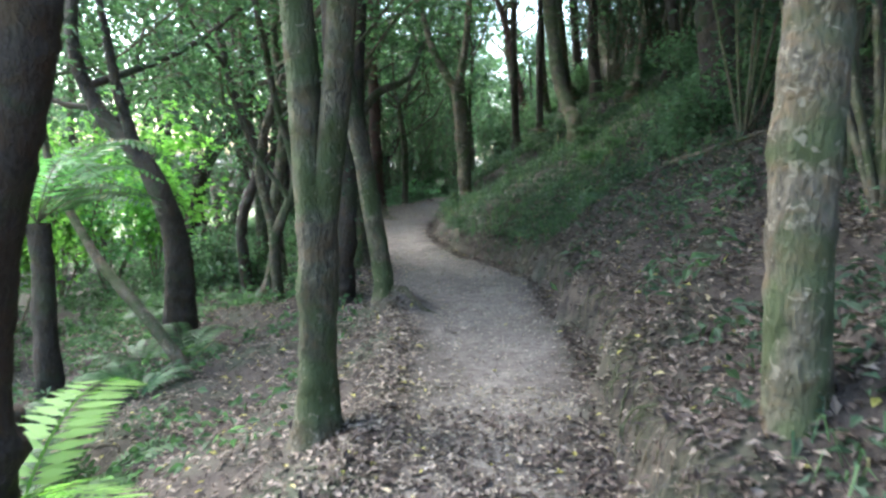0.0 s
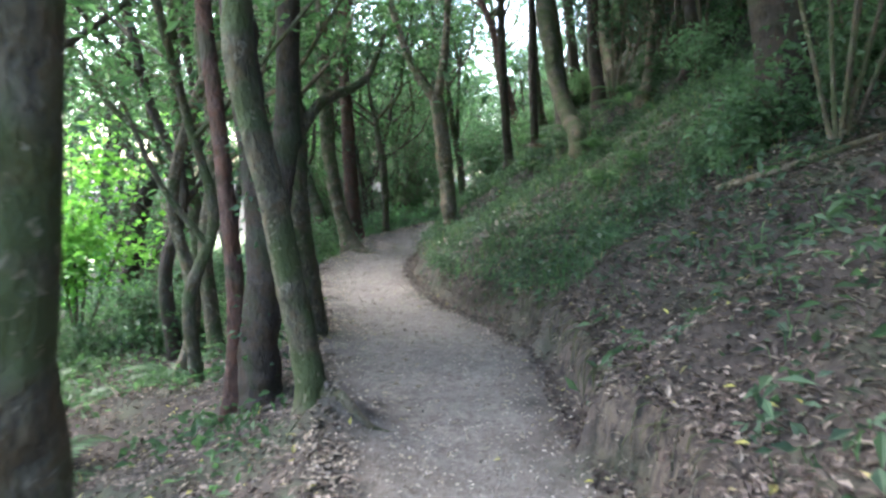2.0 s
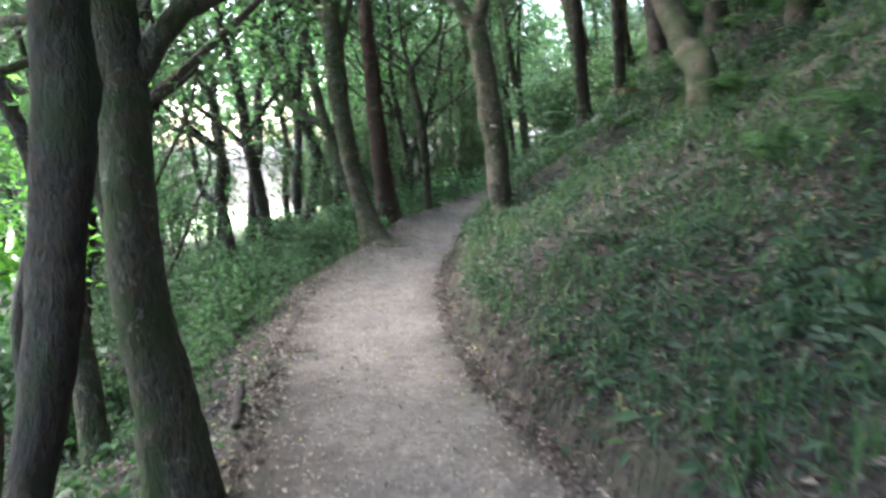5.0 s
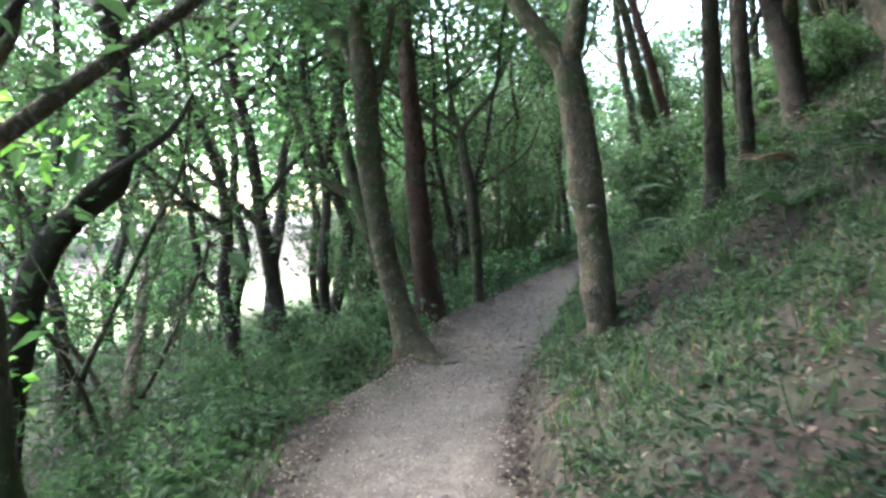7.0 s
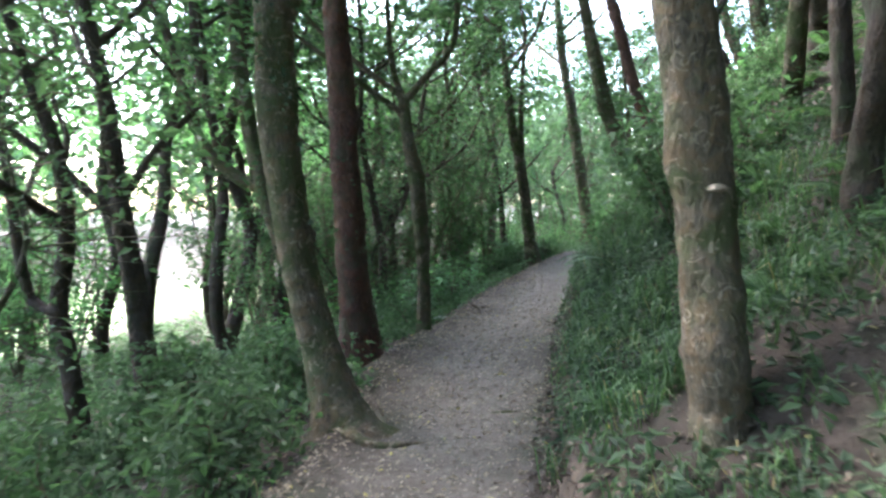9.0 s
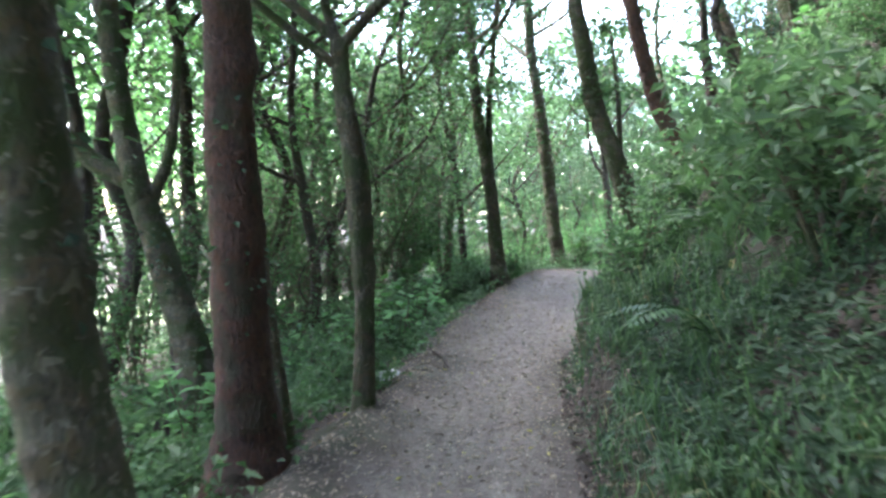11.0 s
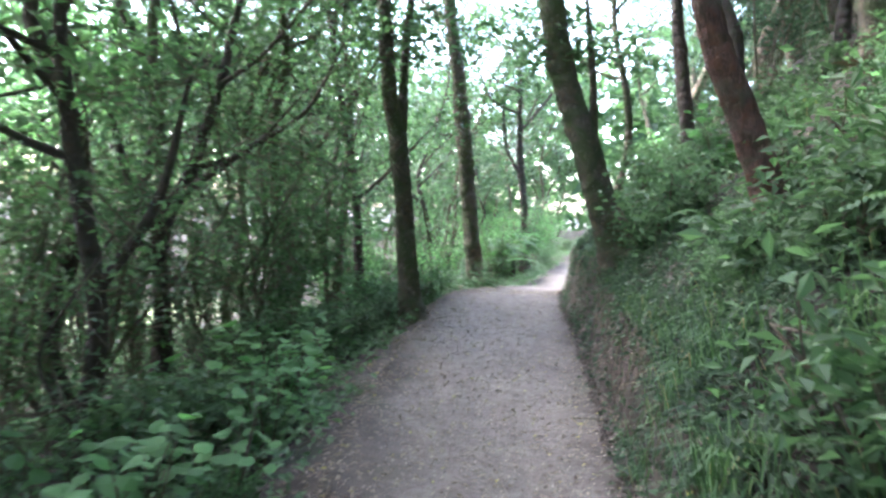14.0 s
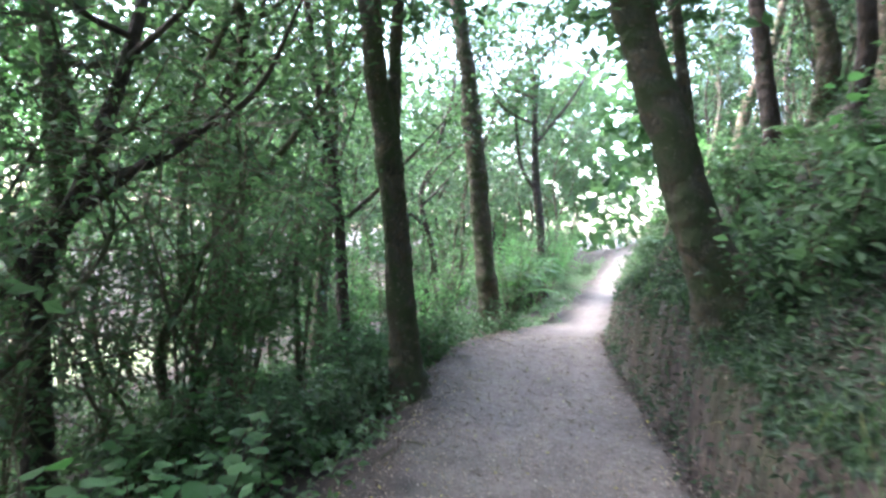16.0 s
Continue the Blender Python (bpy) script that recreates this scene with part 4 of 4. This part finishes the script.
tall = [bush(221, 2.4, 0.9, 6, LEAF, 0.09, 0.045, 14, "tall tangled shrub with bare stems and small leaves", rad=0.02), bush(222, 2.8, 1.0, 6, LEAF_SHADED, 0.1, 0.05, 14, "tall loose thicket shrub", rad=0.022),
        bush(223, 2.0, 1.0, 6, LEAF_LIT, 0.1, 0.055, 12, "thicket shrub with leaves coloured as if lit", rad=0.018)]
strew(tall[:1], beside(12, 21, 26, 3.0, 9, -1, 0.9) + beside(24, 26, 37, 1.8, 8, -1, 0.8) + beside(10, 36, 58, 1.2, 7, -1, 1.0) + beside(8, 36, 58, 1.0, 6, 1, 1.0))
strew(tall[1:2], [(3.0, 5.3), (3.3, 6.4), (2.9, 4.4), (3.5, 7.6), (3.2, 8.3)] + beside(34, 23, 36, 2.4, 7, 1, 0.8) + beside(8, 19, 23, 3.2, 7, 1, 0.8) + beside(14, 14.5, 20, 3.0, 6, 1, 0.8) + beside(20, 4, 16, 4.5, 11, 1, 1.1))
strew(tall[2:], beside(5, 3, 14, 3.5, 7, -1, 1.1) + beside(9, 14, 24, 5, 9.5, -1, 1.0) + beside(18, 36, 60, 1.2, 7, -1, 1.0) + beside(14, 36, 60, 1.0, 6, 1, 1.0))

# shade of the upper slope is painted into these leaves
saplings = [bush(224, 5.2, 1.5, 5, LEAF_SHADED, 0.14, 0.068, 26, "tall dense leafy sapling in the wood", "sapling", 0.03), bush(225, 4.4, 1.4, 5, LEAF_SHADED, 0.13, 0.062, 26, "leafy young tree filling the wood", "sapling", 0.028)]
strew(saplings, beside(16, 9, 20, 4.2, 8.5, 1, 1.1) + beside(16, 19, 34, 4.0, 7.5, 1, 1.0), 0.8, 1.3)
# sun on the shrubs toward the meadow is put into their leaf colour
lime = [bush(226, 2.6, 1.4, 5, LEAF_LIME_LIT, 0.13, 0.075, 26, "lime-green leafy shrub below the trail, coloured as if sunlit", "shrub", 0.02)]
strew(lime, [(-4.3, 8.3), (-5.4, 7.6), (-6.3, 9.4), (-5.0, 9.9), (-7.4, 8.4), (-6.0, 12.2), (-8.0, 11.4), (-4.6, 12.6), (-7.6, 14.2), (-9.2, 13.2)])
crooked = [crooked_tree(301, 3.2, LEAF_MID, BARK), crooked_tree(302, 2.6, LEAF_MID, BARK_DARK, 3), crooked_tree(303, 3.8, LEAF, BARK)]
strew(crooked, [(-5.2, 15.9), (-3.4, 23.4), (-3.2, 28.6), (-4.4, 26.4)])
dead = [fern(206, 0.5, 7, 0.9, 0.35, DEAD_FERN), fern(207, 0.65, 8, 0.8, 0.25, DEAD_FERN)]
for d in dead:
    tagged(d, "withered brown fern with drooping dry fronds on the slope", "fern", "withered ferns")
strew(dead, [(1.75, 15.6), (1.5, 15.9), (1.7, 16.3)] + beside(9, 17, 30, 1.2, 3.2, 1, 0.5), 0.6, 1.0)

# skylight on these broad leaves is painted in by the lighter leaf colour
broad = [broadleaf(231, 0.7, 0.5, 6, 0.125, LEAF_LIT), broadleaf(232, 0.9, 0.45, 6, 0.12, LEAF_LIT), broadleaf(233, 0.5, 0.45, 5, 0.125, LEAF_LIT)]
strew(broad, [(-1.98, 25.6), (-1.9, 22.4), (-1.8, 24.4), (-2.05, 24.8), (-1.85, 25.3), (-2.2, 25.4), (-1.85, 23.6), (-2.3, 21.9), (-2.25, 23.2), (-2.3, 24.0), (-1.9, 26.3), (-2.5, 25.6), (-2.1, 21.6), (-2.6, 22.9), (-1.6, 27.2), (-2.2, 27.4), (-3.0, 24.8)] + beside(18, 19.5, 31, 0.6, 2.6, -1, 0.5) + beside(7, 21, 29, 1.0, 2.4, 1, 0.7))

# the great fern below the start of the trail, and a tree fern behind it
big = fern(241, 1.15, 11, 0.95, 0.6, LEAF_LIME_LIT)
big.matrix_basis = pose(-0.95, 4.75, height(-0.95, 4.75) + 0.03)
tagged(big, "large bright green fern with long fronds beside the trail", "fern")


def tree_fern(x, y, tall, seed, length=1.3):
    r = np.random.default_rng(seed)
    root = new("tree_fern")
    root.location = (x, y, height(x, y))
    part("trunk", tube([(0, 0, -0.2, 0.12), (0.03, 0, tall * 0.5, 0.085), (0.0, 0.02, tall, 0.1)], 0.06, 10, 0.16, seed, 0.3), BARK_DARK, root, smooth=True)
    for k in range(14):
        blade, rib = frond(r, length * r.uniform(0.8, 1.1), 0.75 * r.uniform(0.5, 1.4), 0.85, 22)
        up = np.array([0, 0, tall])
        f = part("frond", (blade[0] + up, blade[1]), FERN if k % 3 else LEAF_LIT, root)
        part("midrib", (rib[0] + up, rib[1]), TWIG, f)
    return tagged(root, "tree fern with a dark fibrous trunk and spreading fronds", "tree fern", "tree ferns")


tree_fern(-2.5, 7.1, 1.45, 251)
tree_fern(1.9, 38.5, 0.75, 252, 1.7)
tree_fern(3.3, 42.5, 0.9, 253, 1.6)

# ---- ground cover, grass and fallen leaves ----


def scatter(count, y0, y1, near, far, side, power=1.6, patch=None):
    y = rng.uniform(y0, y1, count)
    e = np.interp(y, EDGE_Y, LEFT_X if side < 0 else RIGHT_X)
    x = e + side * (near + (far - near) * rng.random(count) ** power)
    if patch is not None:
        keep = wiggle(x, y, patch[0], patch[1]) + rng.normal(0, 0.25, count) > patch[2]
        x, y = x[keep], y[keep]
    return np.stack([x, y, land(x, y)], 1)


def creeper(places, per, radius, tall):
    """Leaves of low creeping plants round each place."""
    n = len(places)
    at = np.repeat(places, per, 0)
    at[:, :2] += rng.normal(0, radius, (n * per, 2))
    at[:, 2] = land(at[:, 0], at[:, 1]) + rng.uniform(0.01, tall, n * per)
    return at


bank_cover = np.concatenate([creeper(scatter(3000, 9.2, 18, 0.12, 7, 1, 1.2, (0.9, 2, -0.35)), 12, 0.09, 0.15), creeper(scatter(2300, 3, 9.6, 0.25, 7, 1, 1.1, (0.6, 1, 0.05)), 7, 0.06, 0.09),
                             creeper(scatter(1700, 17, 33, 0.1, 4, 1, 1.4, (0.7, 3, -0.3)), 13, 0.1, 0.18), creeper(scatter(2600, 20, 33, -0.02, 0.9, 1, 1.0), 9, 0.06, 0.06), creeper(scatter(500, 15.5, 20.5, -0.02, 0.7, 1, 0.9), 10, 0.06, 0.07)])
wood_cover = np.concatenate([creeper(scatter(2100, 9, 20, 0.12, 9, -1, 1.0, (0.7, 4, -0.2)), 12, 0.11, 0.22), creeper(scatter(640, 4.5, 10, 0.3, 5, -1, 0.8, (0.7, 4, -0.05)), 12, 0.1, 0.12), creeper(scatter(420, 11, 20, 0.3, 4.5, -1, 1.0), 18, 0.14, 0.42)])
floor_cover = np.concatenate([creeper(scatter(2200, 19.5, 33, 0.22, 8, -1, 1.0, (0.8, 4, -0.45)), 13, 0.12, 0.24), creeper(scatter(700, 33, 55, 0.1, 3.5, -1, 1.2), 10, 0.12, 0.25)])
tagged(new("ground_cover", mesh_of("ground_cover", *leaves(wood_cover, 0.075, 0.04), LEAF)), "patchy leafy plants on the slope below the trail", "ground cover", kind="stuff")
tagged(new("ground_cover", mesh_of("ground_cover", *leaves(bank_cover, 0.065, 0.03), LEAF_SHADED)), "low creeping green plants on the earth bank", "ground cover", kind="stuff")
tagged(new("ground_cover", mesh_of("ground_cover", *leaves(floor_cover, 0.08, 0.043), LEAF_MID)), "low fresh green plants in the thicket beside the trail", "ground cover", kind="stuff")
sprigs = creeper(scatter(520, 5, 18, 0.1, 5, 1, 1.2, (0.7, 6, -0.1)), 9, 0.05, 0.16)
tagged(new("ground_cover", mesh_of("ground_cover", *leaves(sprigs, 0.1, 0.036), LEAF_MID)), "fresh green sprigs among dead leaves on the slope", "ground cover", kind="stuff")


def blades(tufts, per, tall, rad):
    n = len(tufts) * per
    at = np.repeat(tufts, per, 0) + rng.normal(0, rad, (n, 3)) * (1, 1, 0)
    at[:, 2] = land(at[:, 0], at[:, 1]) - 0.01
    a = rng.uniform(0, 6.28, n)
    h = tall * rng.uniform(0.45, 1.2, n)
    d = np.stack([np.cos(a), np.sin(a), np.zeros(n)], 1) * (h * rng.uniform(0.4, 1.3, n))[:, None]
    w = np.stack([-np.sin(a), np.cos(a), np.zeros(n)], 1) * 0.0035
    z = np.stack([np.zeros(n), np.zeros(n), h], 1)
    v = np.stack([at - w, at + w, at + d * 0.4 + z * 0.75 + w, at + d * 0.4 + z * 0.75 - w, at + d + z * 0.6 + w * 0.2, at + d + z * 0.6 - w * 0.2], 1).reshape(-1, 3)
    k = np.arange(n)[:, None] * 6
    return v, np.concatenate([k + [[0, 1, 2, 3]], k + [[3, 2, 4, 5]]])


tufts = [(scatter(1300, 8.8, 17, 0.12, 5, 1, 1.2, (1.0, 5, -0.4)), 11, 0.19), (scatter(420, 15, 23.5, 0.02, 1.6, 1, 1.5, (0.8, 2, -0.35)), 18, 0.26), (scatter(300, 22, 32, 0.1, 2.2, 1, 1.5, (0.7, 1, -0.1)), 14, 0.22),
         (scatter(220, 3.5, 9.2, 0.3, 5, 1, 1.1, (0.6, 1, 0.1)), 8, 0.11), (scatter(260, 9, 22, 0.1, 3, -1, 1.2, (0.8, 6, 0.0)), 12, 0.18)]
tagged(new("grass", mesh_of("grass", *join(*[blades(p, k, h, 0.05) for p, k, h in tufts]), GRASS)), "loose tufts of long green grass along the bank", "grass", kind="stuff")

le_ri = rng.uniform(3.2, 34, 9000)
tr_l, tr_r = np.interp(le_ri, EDGE_Y, LEFT_X), np.interp(le_ri, EDGE_Y, RIGHT_X)
edge_pull = np.where(rng.random(9000) < 0.5, rng.beta(0.6, 3.4, 9000), 1 - rng.beta(0.5, 6, 9000))
on_path = np.stack([tr_l + (tr_r - tr_l) * edge_pull, le_ri], 1)
chips = rng.uniform(15, 33, 6000)
chips = np.stack([np.interp(chips, EDGE_Y, LEFT_X) + (np.interp(chips, EDGE_Y, RIGHT_X) - np.interp(chips, EDGE_Y, LEFT_X)) * rng.uniform(0, 1, 6000), chips], 1)
start = np.stack([rng.uniform(0.6, 1.9, 3000), rng.uniform(2.6, 5.6, 3000)], 1)
on_path = np.vstack([on_path, chips, start])
on_path = np.column_stack([on_path, land(on_path[:, 0], on_path[:, 1])])
on_path[:, 2] += rng.uniform(0.002, 0.01, len(on_path))
tagged(new("leaf_litter", mesh_of("leaf_litter", *leaves(on_path, 0.04, 0.02, rng.normal(0, 1, (len(on_path), 3)) * (1, 1, 0.1), 0.0, up=2.0), LITTER_DRY)), "dry pale leaves lying on the trodden trail", "leaf litter", kind="stuff")
fallen = np.concatenate([scatter(16000, 3, 12, -0.2, 3.5, -1, 1.2), scatter(30000, 2.5, 11, 0.1, 5.5, 1, 1.2, (1.1, 0, -0.7)), scatter(7000, 11, 17, 0.1, 5.5, 1, 1.1), scatter(5000, 12, 33, 0.0, 2.5, -1, 1.6), scatter(10000, 15, 33, 0.05, 2.8, 1, 1.2)])
fallen[:, 2] += rng.uniform(0.002, 0.016, len(fallen))
cy = rng.uniform(3, 33, 14000)
cx = np.interp(cy, EDGE_Y, LEFT_X) + (np.interp(cy, EDGE_Y, RIGHT_X) - np.interp(cy, EDGE_Y, LEFT_X)) * rng.uniform(-0.1, 1.0, 14000)
crumbs = np.stack([cx, cy, land(cx, cy) + 0.004], 1)
flat_way = rng.normal(0, 1, (len(fallen), 3)) * (1, 1, 0.12)
rot = np.concatenate([scatter(52000, 2.5, 12, 0.06, 5.0, 1, 1.3), scatter(9000, 12, 33, 0.0, 3.5, 1, 1.2), scatter(14000, 2.5, 14, -0.15, 3.5, -1, 1.2), scatter(9000, 3, 33, -0.16, 0.05, 1, 1.0), scatter(3500, 2.4, 5.2, -1.2, 0.0, 1, 1.0)])
rot[:, 2] += rng.uniform(0.002, 0.02, len(rot))
tagged(new("leaf_litter", mesh_of("leaf_litter", *leaves(rot, 0.042, 0.02, rng.normal(0, 1, (len(rot), 3)) * (1, 1, 0.25), 0.0, up=1.2), LITTER_DARK)), "dark rotting leaves matted on the ground", "leaf litter", kind="stuff")
tagged(new("leaf_litter", mesh_of("leaf_litter", *leaves(fallen, 0.047, 0.023, flat_way, 0.0, up=1.6), LITTER)), "dry brown and grey fallen leaves strewn over the ground", "leaf litter", kind="stuff")
tagged(new("earth_crumbs", mesh_of("earth_crumbs", *leaves(crumbs, 0.024, 0.015, None, 0.0, up=1.6), CRUMB)), "pale crumbs of earth and chips strewn on the trail", "crumbs", kind="stuff")

sticks = []
for p in np.concatenate([scatter(300, 3, 33, -0.16, 2.0, -1, 1.2), scatter(360, 3, 33, -0.1, 2.5, 1, 1.2)]):
    a, n = rng.uniform(0, 6.28), rng.uniform(0.06, 0.32)
    q = p + (np.cos(a) * n, np.sin(a) * n, 0)
    q[2] = land(q[0], q[1])
    c = (p + q) / 2 + rng.normal(0, 0.02, 3)
    c[2] = land(c[0], c[1]) + 0.012
    sticks.append(tube([(*p[:2], p[2] + 0.006, 0.005), (*c, 0.0045), (*q[:2], q[2] + 0.006, 0.003)], 0.1, 4, 0.1, 1))
tagged(new("twig_litter", mesh_of("twig_litter", *join(*sticks), TWIG)), "small broken twigs lying on the ground", "twigs", kind="stuff")

fringe = []
for y in np.r_[rng.uniform(3.2, 11, 230), rng.uniform(15, 31, 190)]:
    x = float(np.interp(y, EDGE_Y, RIGHT_X)) + rng.uniform(0.05, 0.16)
    z = height(x, y)
    a, b, drop = -rng.uniform(0.03, 0.14), rng.normal(0, 0.06), rng.uniform(0.06, 0.26)
    fringe.append(tube([(x + 0.04, y, z + 0.01, 0.004), (x + a * 0.6, y + b * 0.4, z - 0.01, 0.0038), (x + a, y + b, z - drop * 0.6, 0.003), (x + a * 0.9, y + b * 1.5, z - drop, 0.0015)], 0.08, 4, 0.1, 1))
tagged(new("root_fringe", mesh_of("root_fringe", *join(*fringe), TWIG)), "thin bare roots hanging from the lip of the earth bank", "roots", kind="stuff")

# ---- single things on the ground and the trunks ----


def stone(x, y, size, mat, label, seed, name="stone", lift=0.3, turn=0.0):
    bm = bmesh.new()
    bmesh.ops.create_icosphere(bm, subdivisions=4, radius=1.0)
    for v in bm.verts:
        v.co *= 1 + 0.34 * noise.noise(v.co * 1.4 + Vector((seed, 0, 0))) + 0.16 * noise.noise(v.co * 3.7 + Vector((0, seed, 0))) + 0.06 * noise.noise(v.co * 9.0 + Vector((0, 0, seed)))
        v.co = Vector((v.co.x * size[0], v.co.y * size[1], v.co.z * size[2]))
    me = bpy.data.meshes.new(name)
    bm.to_mesh(me)
    bm.free()
    me.materials.append(mat)
    me.polygons.foreach_set("use_smooth", [True] * len(me.polygons))
    ob = new(name, me)
    ob.matrix_basis = pose(x, y, height(x, y) + size[2] * lift, 0, 0, turn)
    return tagged(ob, label, "stone")


def rock_material(name, a, b):
    m, n, l, p = material(name, 0.75)
    geo = n.new("ShaderNodeNewGeometry").outputs["Position"]
    q = noise_node(n, l, 14, 5, geo)
    l.new(ramp(n, l, q.outputs[0], [(0.35, a), (0.65, b)]), p.inputs["Base Color"])
    bump(n, l, p, noise_node(n, l, 60, 4, geo).outputs[0], 0.5, 0.008)
    return m


ROCK = rock_material("grey_stone", (0.2, 0.22, 0.23), (0.38, 0.4, 0.41))
MOSSY = rock_material("mossy_earth", (0.07, 0.055, 0.04), (0.1, 0.105, 0.05))
PALE = rock_material("pale_fungus", (0.16, 0.13, 0.1), (0.34, 0.29, 0.24))
stone(-1.74, 20.76, (0.13, 0.1, 0.07), ROCK, "pale blue-grey stone half buried at the trail's edge", 3, turn=20)
stone(0.35, 33.2, (0.6, 0.35, 0.3), MOSSY, "heap of earth and roots beside the crest", 11, "earth_mound", 0.1)




def lying(name, points, mat, label, category, seed=1, sides=8):
    ob = new(name, mesh_of(name, *tube(points, 0.06, sides, 0.08, seed), mat, True))
    return tagged(ob, label, category)


def on_land(x, y, up, rad):
    return (x, y, height(x, y) + up, rad)


lying("root", [(2.02, 7.9, height(2.02, 7.9) + 0.01, 0.02), (1.9, 7.82, 0.33, 0.022), (1.8, 7.72, 0.17, 0.018), (1.7, 7.66, height(1.7, 7.66) - 0.01, 0.012)], TWIG, "bare root arching from the bank down to the trail", "root")
lying("root", [on_land(-1.62, 16.0, 0.03, 0.045), on_land(-1.42, 15.9, 0.0, 0.034), on_land(-1.2, 16.0, -0.008, 0.022), on_land(-1.08, 16.02, -0.02, 0.012)], BARK_PALE, "worn root crossing the edge of the trail", "root", 3)
lying("root", [on_land(-0.8, 16.6, -0.01, 0.01), on_land(-0.68, 16.62, 0.002, 0.012), on_land(-0.52, 16.6, -0.01, 0.008)], TWIG, "thin worn root across the trail", "root", 4)
lying("root", [(0.31, 7.33, 0.22, 0.04), on_land(0.46, 7.26, 0.015, 0.03), on_land(0.62, 7.2, 0.005, 0.018), on_land(0.74, 7.22, -0.01, 0.01)], BARK, "mossy root on the earth mound of the crooked tree", "root", 7)
lying("branch", [on_land(-1.38, 21.2, 0.02, 0.018), on_land(-1.27, 20.98, 0.03, 0.022), on_land(-1.22, 20.7, 0.02, 0.014)], BARK_DARK, "short dark fallen branch at the trail's edge", "branch")
lying("branch", [on_land(-0.55, 10.2, 0.02, 0.02), on_land(-0.75, 10.6, 0.05, 0.024), on_land(-1.0, 11.1, 0.02, 0.012)], BARK_DARK, "dark fallen branch beside the trail", "branch", 2)
lying("log", [on_land(-1.1, 5.2, 0.05, 0.07), on_land(-1.6, 6.2, 0.07, 0.065), on_land(-2.0, 7.0, 0.05, 0.05)], BARK, "mossy fallen log below the trail", "log", 3, 10)
lying("log", [(-4.7, 15.4, height(-4.7, 15.4) - 0.1, 0.08), (-5.15, 16.2, -0.55, 0.08), (-5.7, 17.2, 0.3, 0.07), (-6.2, 18.0, 0.9, 0.05)], BARK_PALE, "pale leaning dead trunk below the trail", "dead trunk", 4, 10)
lying("branch", [on_land(2.6, 8.6, 0.03, 0.02), on_land(3.0, 8.2, 0.05, 0.022), on_land(3.5, 8.1, 0.03, 0.014)], BARK_PALE, "pale dead branch lying on the slope", "branch", 5)
lying("stump", [(-1.75, 5.7, height(-1.75, 5.7) - 0.1, 0.13), (-1.74, 5.7, height(-1.75, 5.7) + 0.15, 0.1), (-1.72, 5.72, height(-1.75, 5.7) + 0.34, 0.085), (-1.72, 5.72, height(-1.75, 5.7) + 0.36, 0.01)], BARK_DARK, "dark rotten stump below the trail", "stump", 6, 12)

for k, (x, y, z, s) in enumerate([(-2.2, 18.22, 0.64, 0.028), (-2.16, 18.21, 0.1, 0.025), (0.2, 14.5, 1.45, 0.036)]):
    bm = bmesh.new()
    bmesh.ops.create_uvsphere(bm, u_segments=16, v_segments=8, radius=1.0)
    for v in bm.verts:
        v.co = Vector((v.co.x, v.co.y, v.co.z * (0.55 if v.co.z > 0 else 0.25))) * s * (1 + 0.12 * noise.noise(v.co * 2))
    me = bpy.data.meshes.new("bracket_fungus")
    bm.to_mesh(me)
    bm.free()
    me.materials.append(PALE)
    ob = new("bracket_fungus", me)
    ob.location = (x, y, z)
    tagged(ob, "pale bracket fungus growing on a tree trunk", "fungus", "bracket fungi")

# ---- far woods ----


def far_woods():
    """The edge of the wood all round, far off: rounded crowns of coarse leaves, with gaps."""
    r = np.random.default_rng(77)
    at = []
    for _ in range(330):
        a, d = r.uniform(0, 2 * np.pi), r.uniform(48, 75)
        c = np.array([np.sin(a) * d, 20 + np.cos(a) * d, 0])
        c[2] = height(c[0], c[1]) + r.uniform(1.5, 12)
        n = 110
        p = r.normal(0, 1, (n, 3))
        p *= (r.uniform(0.6, 1, (n, 1)) / np.linalg.norm(p, axis=1)[:, None]) * (4.2, 4.2, 4.5)
        p[:, 2] = np.maximum(p[:, 2], -c[2] + height(c[0], c[1]))
        at.append(c + p)
    return leaves(np.concatenate(at), 1.3, 0.8, r=r)


tagged(new("far_woods", mesh_of("far_woods", *far_woods(), LEAF)), "distant leafy woods beyond the meadow and the hill", "woods", kind="stuff")
